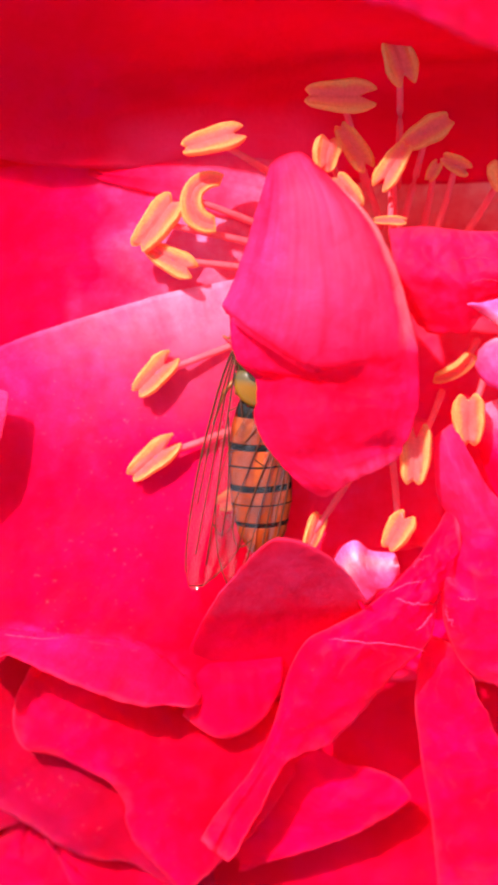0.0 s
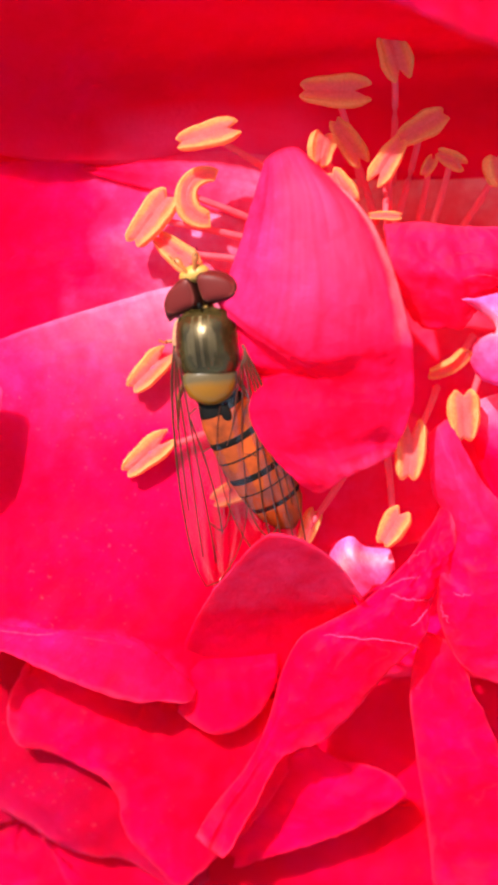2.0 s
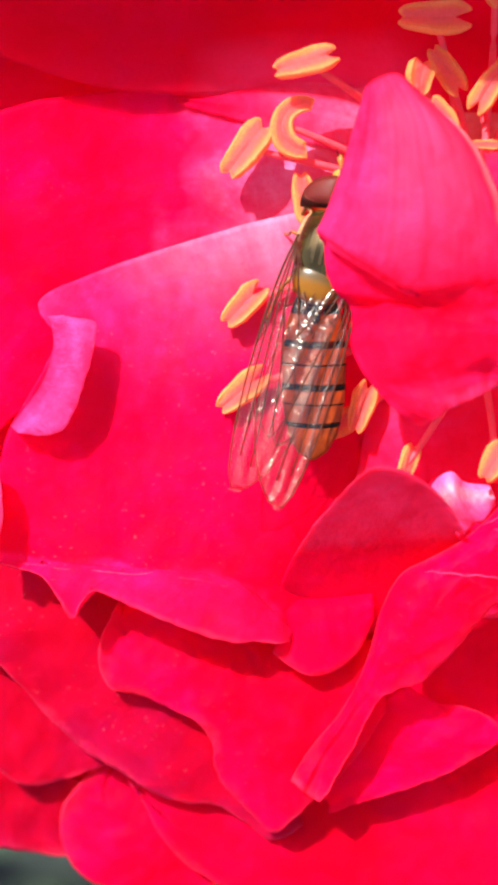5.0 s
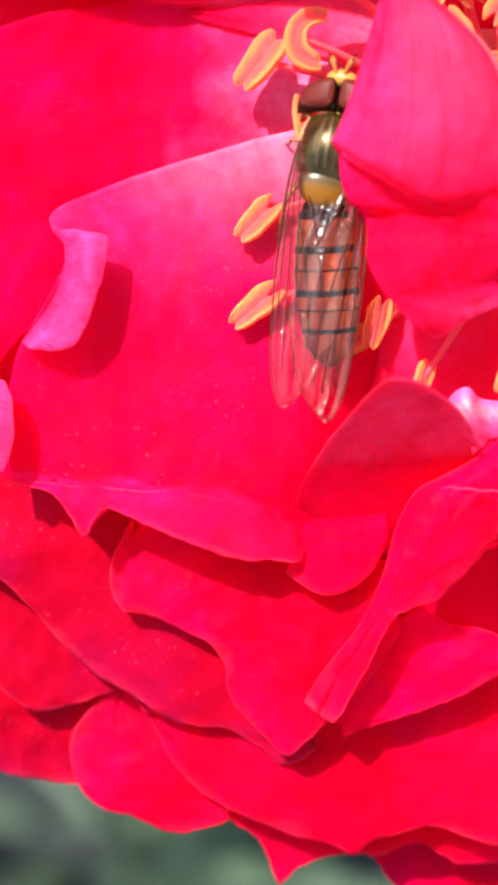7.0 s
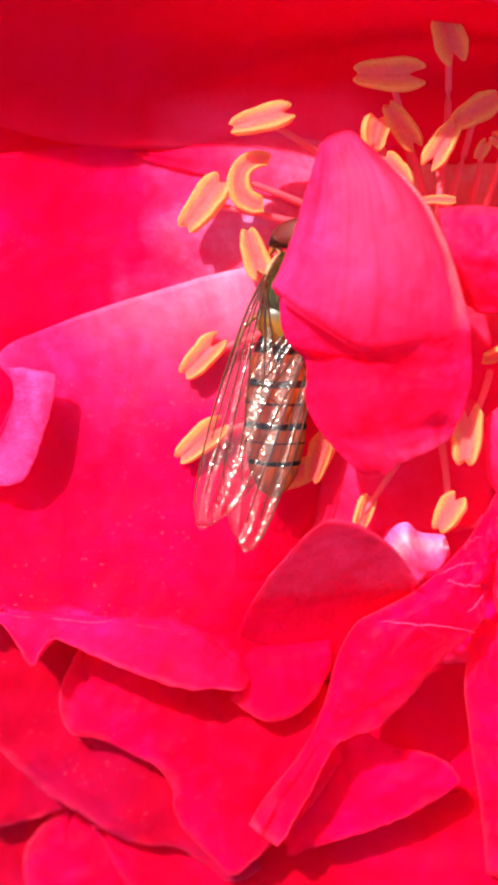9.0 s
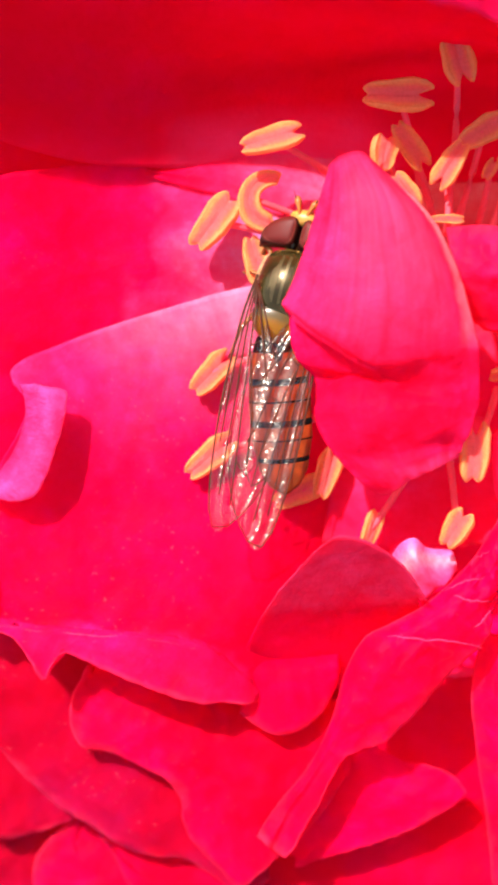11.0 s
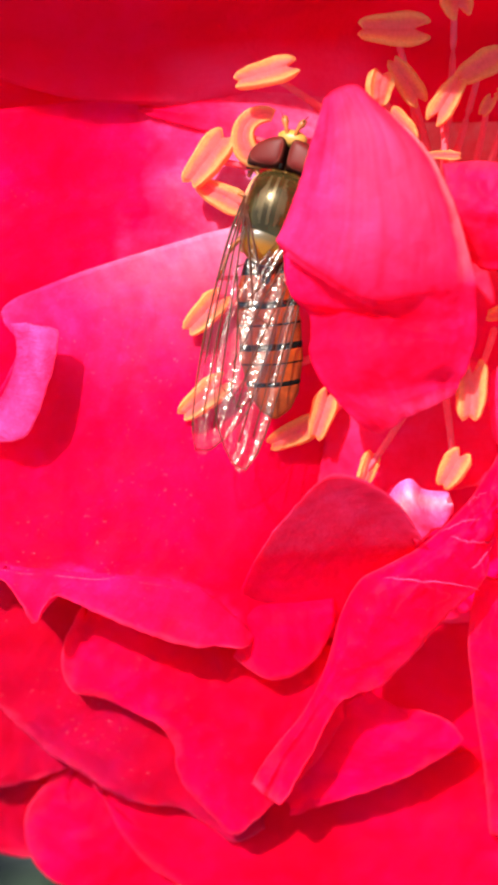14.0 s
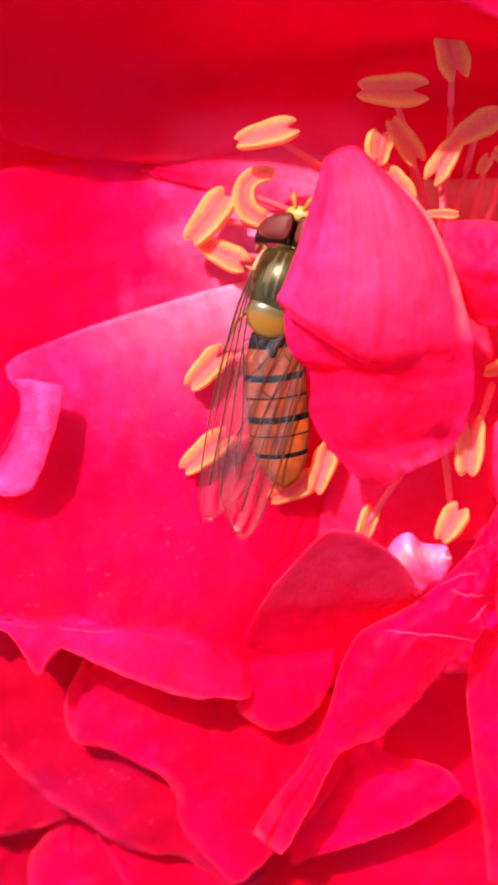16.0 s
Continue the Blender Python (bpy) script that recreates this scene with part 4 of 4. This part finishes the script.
def stamen(foot, head, turn, length, width, bend=0.0, notch=0.6, lean=0.0, tip=0.0, seed=0):
    """A thin filament from foot to head, both in plan units, bearing an anther turned by so many degrees; sizes in plan units."""
    a, b = at(*foot), at(*head)
    mid = (a + b) / 2 + Vector((0.1, 0.0, 0.35)) * MM
    pts = [a * (1 - t) ** 2 + mid * 2 * t * (1 - t) + b * t * t for t in [k / 10 for k in range(11)]]
    pts = [p - a for p in pts]
    v, f = tube(pts, [(0.15 - 0.04 * k / 10) * MM for k in range(11)])
    ob = mesh_part("stamen", v, f, M_FILAMENT, rose, "pink filament with a yellow-edged anther")
    ob.matrix_basis = Matrix.Translation(a)
    k = 0.0208945
    v, f, uvs = anther_mesh(length * k, width * k, bend, notch, seed)
    an = mesh_part("anther", v, f, M_ANTHER, ob, "flesh-pink anther with pollen-yellow rims", uvs=uvs)
    an.matrix_basis = Matrix.Translation(b - a) @ pose(0, 0, 0, 0, 0, turn) @ pose(0, 0, 0, lean, tip, 0)
    return ob


stamen((600, 320, -0.9), (482, 246, 2.2), 14, 112, 50, notch=0.7, lean=-12, seed=1)
stamen((590, 410, -1.2), (441, 350, 0.8), -98, 142, 42, bend=1.8, notch=0.15, seed=2)
stamen((600, 440, -1.2), (380, 393, 0.6), 53, 114, 62, notch=0.4, lean=-10, seed=3)
swayer = stamen((600, 480, -1.6), (405, 458, 0.3), -28, 96, 50, notch=0.7, seed=4)
stamen((560, 590, -1.2), (376, 660, -0.25), 46, 98, 52, notch=1.2, seed=5)
stamen((560, 740, -1.4), (374, 808, -0.35), 40, 108, 50, notch=1.2, seed=6)
stamen((640, 800, -1.9), (535, 870, -0.6), 25, 110, 46, notch=0.9, seed=7)
stamen((660, 760, -1.9), (580, 838, -0.4), 72, 95, 46, notch=0.7, seed=8)
stamen((880, 690, -1.5), (840, 800, 2.6), 86, 106, 58, notch=1.1, seed=9)
stamen((960, 640, -2), (933, 740, 1.6), 92, 90, 60, notch=0.5, seed=10)
stamen((940, 600, -3), (905, 652, -0.6), 28, 86, 34, bend=0.5, notch=0.4, lean=45, seed=11)
stamen((752, 790, -0.5), (658, 938, 0.2), 70, 72, 36, notch=0.3, lean=20, seed=12)
stamen((788, 770, -0.5), (808, 936, 1.4), 58, 74, 50, notch=0.7, lean=-15, seed=13)
stamen((786, 300, -2), (793, 388, 1.3), 0, 60, 18, notch=0.2, seed=14)
stamen((720, 380, -2.2), (680, 270, 1.2), 80, 62, 54, notch=0.5, lean=20, seed=15)
stamen((745, 330, -2), (706, 168, 1.8), -2, 122, 62, notch=1.0, seed=16)
stamen((800, 330, -2), (810, 100, 2.2), -72, 98, 58, notch=0.8, seed=17)
stamen((790, 420, -2.4), (797, 292, 1.5), 238, 96, 46, notch=1.0, seed=18)
stamen((800, 420, -2.4), (856, 232, 1.2), 30, 98, 48, notch=0.2, seed=19)
stamen((770, 400, -2.6), (728, 258, 0.6), -58, 96, 46, notch=0.6, lean=20, seed=20)
stamen((900, 440, -2.4), (992, 308, 1.6), 100, 58, 58, notch=0.5, lean=30, seed=21)
stamen((860, 430, -2.4), (908, 288, 0.8), -25, 56, 34, notch=0.8, lean=30, seed=22)
stamen((840, 420, -2.4), (868, 300, 0.5), 60, 42, 24, notch=0.7, seed=23)
stamen((700, 450, -1), (718, 338, 1.6), -55, 70, 44, notch=0.3, seed=24)


# ---- the hoverfly: head towards +y, z up, millimetres ----
fly = new("hoverfly")
tagged(fly, "slender hoverfly with orange, black-banded abdomen and clear folded wings", "hoverfly")


def ball(center, radii, segs=32, rings=20, shape=None):
    bm = bmesh.new()
    bmesh.ops.create_uvsphere(bm, u_segments=segs, v_segments=rings, radius=1)
    for v in bm.verts:
        c = v.co.copy()
        if shape:
            c = shape(c)
        v.co = Vector((c.x * radii[0] + center[0], c.y * radii[1] + center[1], c.z * radii[2] + center[2])) * MM
    return bm


def limb(points, radii, sides=8):
    bm = bmesh.new()
    v, f = tube([Vector(p) * MM for p in spline(points, 16)], [r * MM for r in np.interp(np.linspace(0, 1, 16), np.linspace(0, 1, len(radii)), radii)], sides)
    vs = [bm.verts.new(p) for p in v]
    for face in f:
        bm.faces.new([vs[i] for i in face])
    return bm


THORAX = (1.05, 1.32, 0.95)
thorax = part("thorax", ball((0, 0, 0), THORAX, shape=lambda c: Vector((c.x * math.sqrt(1 + 0.75 * c.y * c.y) * (1 - 0.03 * c.y), c.y * math.sqrt(1 + 0.5 * c.x * c.x) * 0.97, c.z))), M_BRONZE, fly, "shiny bronze thorax")


def on_thorax(x, y, lift=0.006):
    q = max(0.0, 1 - (x / THORAX[0]) ** 2 - (y / THORAX[1]) ** 2)
    return (x, y, THORAX[2] * math.sqrt(q) + lift)


thorax.rotation_euler = (0, radians(-11), 0)
thorax.scale = (1.06, 1.02, 1.0)
for x in (-0.36, 0.0, 0.36):
    bm = bmesh.new()
    rows = []
    w = 0.13 if x else 0.05
    for k in range(14):
        y = -0.75 + 1.75 * k / 13
        rows.append([bm.verts.new(Vector(on_thorax(x + dx, y)) * MM) for dx in (-w, 0, w)])
    for r0, r1 in zip(rows, rows[1:]):
        for i in range(2):
            bm.faces.new((r0[i], r0[i + 1], r1[i + 1], r1[i]))
    part("stripe", bm, M_STRIPE, thorax, "dull grey stripe")
for s in (-1, 1):
    part("side_plate", ball((0.88 * s, 0.05, -0.25), (0.34, 1.0, 0.45)), M_DUST, fly, "yellow-dusted side of the thorax")
part("scutellum", ball((0, -1.16, 0.1), (0.98, 0.98, 0.5), shape=lambda c: Vector((c.x, c.y if c.y < 0 else c.y * 0.6, c.z))), M_AMBER, fly, "amber shield, grey sheen painted at its front")

verts, faces = [], []
rnd = random.Random(11)
for n in range(520):
    a, b = rnd.uniform(-0.35, 1.0), rnd.choice((-1, 1))
    w = rnd.uniform(-1.25, 1.25)
    d = Vector((b * math.cos(a) * math.cos(w), math.sin(w) * 1.0, math.sin(a) * math.cos(w) * 0.8)).normalized()
    base = Vector((d.x * 1.02, d.y * 1.3, d.z * 0.9))
    tip = base + (d + Vector((rnd.uniform(-0.5, 0.5), rnd.uniform(-0.8, 0.2), rnd.uniform(-0.3, 0.5)))).normalized() * rnd.uniform(0.1, 0.24)
    side = (tip - base).orthogonal().normalized() * 0.008
    up = (tip - base).cross(side).normalized() * 0.008
    k = len(verts)
    verts += [(base + side) * MM, (base - side + up) * MM, (base - side - up) * MM, tip * MM]
    faces += [(k, k + 1, k + 3), (k + 1, k + 2, k + 3), (k + 2, k, k + 3)]
mesh_part("fuzz", verts, faces, M_HAIR, thorax, "short golden hairs")
head = part("head", ball((0, 0, -0.45), (0.75, 0.45, 0.5)), M_FACE, fly, "yellow face")
for s in (-1, 1):
    def bulge(c, s=s):
        out = (c.x * s + 1) / 2
        depth = (c.y / math.sqrt(max(1e-6, 1 - c.x * c.x)) + 1) / 2 if abs(c.x) < 0.999 else 0.5
        front, back = -0.5 + 1.28 * math.sqrt(1 - (0.96 * out) ** 2), -0.4 - 0.16 * out * out
        dome = math.sqrt(max(0.0, (1 - c.x ** 8) * (1 - (2 * depth - 1) ** 6)))
        rise = dome * min(1.0, abs(c.z) * 2.2 + 0.0) ** 0.6
        return Vector(((0.015 + 1.26 * out) * s, back + (front - back) * min(1, max(0, depth)), 0.1 + 0.52 * math.copysign(rise * (0.82 + 0.18 * abs(c.z)), c.z) - 0.2 * out * out))
    part("eye", ball((0, 0, 0), (1, 1, 1), 48, 32, shape=bulge), M_EYE, head, "large dark red-brown eye")
part("frons", ball((0, 0.72, 0.16), (0.48, 0.3, 0.34)), M_FACE, head, "yellow brow")
part("ocelli", ball((0, -0.36, 0.6), (0.06, 0.12, 0.1), 12, 8), M_BLACK, head)
for s in (-1, 1):
    an = part("antenna", limb([(0.1 * s, 0.72, 0.4), (0.2 * s, 1.02, 0.5), (0.34 * s, 1.36, 0.48)], [0.06, 0.06, 0.07, 0.12, 0.08]), M_LEG, head, "short orange antenna")
    part("bristle", limb([(0.26 * s, 1.18, 0.54), (0.38 * s, 1.36, 0.64), (0.46 * s, 1.5, 0.66)], [0.02, 0.015, 0.01], 5), M_BLACK, an)
for ob in (head, *head.children_recursive):
    ob.data.transform(Matrix.Diagonal((1.17, 1.06, 1.05, 1)))
part("neck", ball((0, 1.3, -0.4), (0.4, 0.3, 0.35)), M_FACE, fly)

# abdomen, hinged at the waist
abdomen = part("abdomen", ball((0, -0.25, 0), (0.5, 0.45, 0.4)), M_BLACK, fly, "flat orange abdomen with black bands")


def girth(y):
    w = np.interp(-y, [0, 0.4, 1.2, 2.6, 4.0, 5.2, 5.8, 6.1], [0.55, 0.74, 1.02, 1.14, 1.12, 0.88, 0.54, 0.08])
    return w, w * 0.42 + 0.06, -0.03 * -y - 0.02


def tergite(y0, y1, fat, material, label, name="tergite"):
    bm = bmesh.new()
    n, sides, rows = max(3, int((y0 - y1) / 0.1)), 28, []
    for k in range(n + 1):
        y = y0 + (y1 - y0) * k / n
        w, h, z = girth(y)
        e = 1 - 0.02 * (k == 0) - 0.02 * (k == n)
        rows.append([bm.verts.new(Vector((w * fat * e * math.cos(a), y - 0.1 * (1 - math.cos(a) ** 2), z + h * fat * e * math.sin(a))) * MM) for a in [2 * math.pi * s / sides for s in range(sides)]])
    for r0, r1 in zip(rows, rows[1:]):
        for s in range(sides):
            bm.faces.new((r0[s], r0[(s + 1) % sides], r1[(s + 1) % sides], r1[s]))
    bm.faces.new(rows[0][::-1])
    bm.faces.new(rows[-1])
    bmesh.ops.recalc_face_normals(bm, faces=bm.faces)
    return part(name, bm, material, abdomen, label)


for y0, y1 in ((-0.25, -0.75), (-0.72, -2.02), (-1.98, -3.55), (-3.5, -4.9), (-4.85, -6.0)):
    tergite(y0, y1, 1.0, M_ORANGE, "orange back plate")
for y0, y1 in ((-0.24, -0.88), (-1.76, -2.06), (-2.6, -2.7), (-3.3, -3.58), (-4.02, -4.1), (-4.68, -4.88)):
    tergite(y0, y1, 1.014, M_BLACK, "black cross band", "band")
part("spot", ball((0, -1.05, 0.36), (0.2, 0.42, 0.08), 16, 10), M_BLACK, abdomen, "black triangle")

# wings, hinged at their roots, lying back over the abdomen
WING = [(0.0, 0.0), (-0.3, -1.2), (-0.5, -2.8), (-0.64, -4.8), (-0.64, -6.6), (-0.54, -7.8), (-0.34, -8.5), (-0.1, -8.72), (0.24, -8.5), (0.95, -7.7), (1.52, -6.5), (1.84, -4.9), (1.7, -3.1), (1.05, -1.4), (0.35, -0.4)]
WING = [(x, y * 1.08) for x, y in WING]


def wing(s):
    out = spline([(x, y, 0) for x, y in WING] + [(0.0, 0.0, 0)], 120)
    lead, trail = out[:62], out[62:][::-1]
    a, b = spline(lead, 60), spline(trail, 60)
    n = 56
    verts, faces = [], []
    for k in range(60):
        for j in range(n):
            t = j / (n - 1)
            p = a[k] * (1 - t) + b[k] * t
            z = 0.05 * math.sin(t * 19 + k * 0.06) * min(1, t * 8, (1 - t) * 8) + 0.08 * math.sin(math.pi * t) + 0.07 * noise.noise(Vector((p[0] * 1.1, p[1] * 0.6, s * 4)))
            verts.append(Vector((p[0] * s, p[1], z)) * MM)
    for k in range(59):
        for j in range(n - 1):
            c = k * n + j
            faces.append((c, c + 1, c + n + 1, c + n))
    w = mesh_part("wing", verts, faces, M_WING, fly, "clear glossy wing with dark veins")

    def vein(points, r0=0.034, r1=0.024):
        bm = limb([(x * s, y, 0.09) for x, y in points], [r0, r1], 6)
        part("vein", bm, M_VEIN, w)
    vein(WING[:9], 0.05, 0.02)
    vein([(0.0, -0.2), (-0.2, -1.6), (-0.34, -3.2), (-0.42, -5.0), (-0.46, -6.2)])
    vein([(0.02, -0.3), (-0.1, -2.0), (-0.14, -4.4), (-0.2, -6.6), (-0.22, -8.1)])
    vein([(0.06, -0.4), (0.1, -2.2), (0.14, -4.6), (0.2, -6.6), (0.22, -8.4)])
    vein([(0.14, -2.8), (0.42, -4.4), (0.6, -6.0), (0.62, -7.3)])
    vein([(0.1, -0.5), (0.4, -1.8), (0.78, -3.4), (1.0, -4.9), (1.2, -5.8)])
    vein([(0.16, -0.6), (0.55, -1.6), (0.98, -2.8), (1.36, -3.5)])
    vein([(0.12, -2.6), (0.42, -2.4)], 0.028, 0.022)
    vein([(0.36, -4.1), (0.84, -3.9)], 0.028, 0.022)
    vein([(0.2, -6.8), (0.6, -7.2), (0.95, -6.7), (1.15, -5.6)], 0.024, 0.018)
    vein(WING[8:], 0.02, 0.012)
    return w


wing_l, wing_r = wing(1), wing(-1)
LEFT_ROOT, RIGHT_ROOT = (-1.14, 0.1, 0.42), (1.25, -0.1, 0.5)
for s in (-1, 1):
    part("haltere", ball((0.75 * s, -1.55, -0.2), (0.12, 0.3, 0.12), 12, 8), M_FACE, fly)
    for name, pts in (("foreleg", [(0.6, 0.8, -0.5), (1.1, 1.25, -0.5), (1.25, 1.0, -1.1), (1.35, 1.6, -1.8)]),
                      ("middle_leg", [(0.7, 0.1, -0.7), (1.35, 0.25, -0.5), (1.5, 0.2, -1.2), (1.75, 0.3, -2.0)]),
                      ("hind_leg", [(0.6, -0.7, -0.7), (1.15, -1.7, -0.5), (1.3, -2.4, -1.3), (1.4, -3.0, -2.1)])):
        part(name, limb([(x * s, y, z) for x, y, z in pts], [0.1, 0.09, 0.06, 0.04]), M_LEG, fly, "thin orange leg")

# seconds, x, y in mm, heading; then bend of the abdomen, sweep of the two wings, in degrees
FLY = [
    (0.0, 2.79, 3.42, -12.4, 14.2, 3.5, 0.5), (0.5, 2.63, 3.44, -12.2, 16.4, 4.8, 2.1), (1.0, 1.83, 3.66, -4.4, 10.5, -1.5, -1.2),
    (1.5, 1.15, 3.84, 1.0, 16.6, 1.6, -4.1), (2.0, 0.82, 3.37, 5.8, 24.2, 3.9, 8.6), (2.5, 0.66, 3.48, 14.5, 17.4, -1.7, 3.3),
    (3.0, 0.8, 3.92, 7.1, 7.7, 1.1, -4.0), (3.2, 0.78, 3.82, 5.9, 7.5, 2.5, -5.5), (5.3, 1.7, 4.6, -19.0, 16.0, 3.3, -1.4),
    (5.5, 1.75, 4.66, -19.8, 16.1, 3.3, -1.8), (6.0, 2.44, 4.94, -21.0, 14.1, 1.4, -3.1), (6.5, 2.01, 4.57, -18.3, 12.1, 4.3, 0.2),
    (7.0, 1.22, 4.84, -10.1, 12.4, 7.0, 2.1), (7.5, 1.68, 4.85, -14.3, 13.3, 5.5, 1.2), (8.0, 1.78, 4.87, -16.4, 14.0, 4.4, 0.2),
    (8.5, 1.89, 4.93, -19.8, 16.7, 5.4, 2.4), (8.7, 2.02, 4.91, -20.0, 17.0, 5.6, 2.8), (10.8, 1.36, 5.67, -14.5, 18.6, 6.1, 1.2),
    (11.0, 1.39, 5.67, -15.8, 19.2, 7.2, 2.4), (11.5, 1.49, 5.77, -19.2, 17.6, 6.1, 2.0), (12.0, 0.9, 6.21, -10.3, 15.0, 5.6, 1.0),
    (12.5, 0.74, 5.88, -2.3, 13.7, 4.3, 0.5), (13.0, 1.41, 6.01, -10.7, 15.8, 5.6, 1.8), (13.5, 1.15, 6.1, -13.3, 18.2, 7.5, 2.6),
    (14.0, 1.17, 6.25, -15.0, 19.0, 5.6, 0.9), (14.5, 1.12, 6.36, -12.2, 16.3, 4.2, -0.4), (15.0, 1.35, 6.27, -15.2, 18.8, 4.4, -0.9),
    (15.5, 1.22, 6.48, -14.6, 20.0, 4.8, -0.9), (16.0, 1.39, 5.65, -16.7, 22.1, 7.3, 0.9),
]
# the stamen that the fly shoves aside: seconds, way in mm, turn of its anther in degrees
PUSH = [(0, 0, 0, 0), (1.5, 0, 0, 0), (2.0, 0.4, 0.1, -12), (2.5, 1.5, -0.3, -40), (3.2, 1.6, -0.5, -45), (5.3, 1.65, -0.4, -50), (6.0, 1.7, -0.8, -50), (7.0, 1.15, -0.7, -50), (8.0, 1.35, -0.5, -45), (8.7, 1.35, -0.5, -45),
        (10.8, 1.05, -0.1, -45), (11.5, 1.05, -0.15, -45), (12.0, 0.4, 0, -40), (12.5, 0, -0.75, -45), (13.0, 0.6, -0.35, -45), (13.5, 0, 0, 0), (16, 0, 0, 0)]
# seconds, turn of the head in degrees
NOD = [(0, 0), (1.5, 3), (2.0, 11), (2.5, 8), (3.0, 2), (5.3, 0), (16, 0)]
CLIMB = [(0, 0), (1.5, 0.1), (2.0, 1.6), (2.5, 1.7), (3.0, 0.3), (3.2, 0.1), (5, 0), (16, 0)]
DROOP = [(0, 11), (1.5, 11), (2.0, 16), (2.5, 16), (3.0, 6.5), (3.2, 6), (4.3, 4), (5.3, 2), (6.0, 2.5), (6.5, 4), (7.0, 3), (7.5, 2), (8.0, -2), (8.7, -2.5), (9.2, 1), (10.5, 1), (10.8, -2), (11.5, -2.5), (13.0, -3), (13.5, 8), (14.0, -2.5), (14.5, -2.5), (15.0, 6), (15.5, 9), (16, 10)]


def eased(table, t):
    return float(np.interp(t, [a for a, b in table], [b for a, b in table]))


def motions():
    walk(fly, [(t, pose(x * MM, y * MM, (1.1 + eased(CLIMB, t)) * MM, -1 + 3 * eased(CLIMB, t), 0, a)) for t, x, y, a, *_ in FLY])
    walk(abdomen, [(t, pose(0, -1.54 * MM, -0.2 * MM, 1 + 0.8 * max(0.0, eased(DROOP, t) - 3), 0, b)) for t, x, y, a, b, *_ in FLY])
    walk(wing_l, [(t, pose(*(c * MM for c in LEFT_ROOT), eased(DROOP, t), 3, l)) for t, x, y, a, b, l, r in FLY])
    walk(wing_r, [(t, pose(*(c * MM for c in RIGHT_ROOT), eased(DROOP, t) * 0.8, -2, r - 1.6)) for t, x, y, a, b, l, r in FLY])
    foot = swayer.matrix_basis.translation.copy()
    walk(swayer, [(t, Matrix.Translation(foot) @ pose(x * MM, y * MM, -0.2 * x * MM)) for t, x, y, w in PUSH])
    knob = swayer.children[0]
    rest = knob.matrix_basis.copy()
    walk(knob, [(t, rest @ pose(0, 0, 0, 0, 0, w)) for t, x, y, w in PUSH])
    walk(head, [(t, pose(0, 1.79 * MM, -0.05 * MM, 0, -17, n)) for t, n in NOD])


motions()
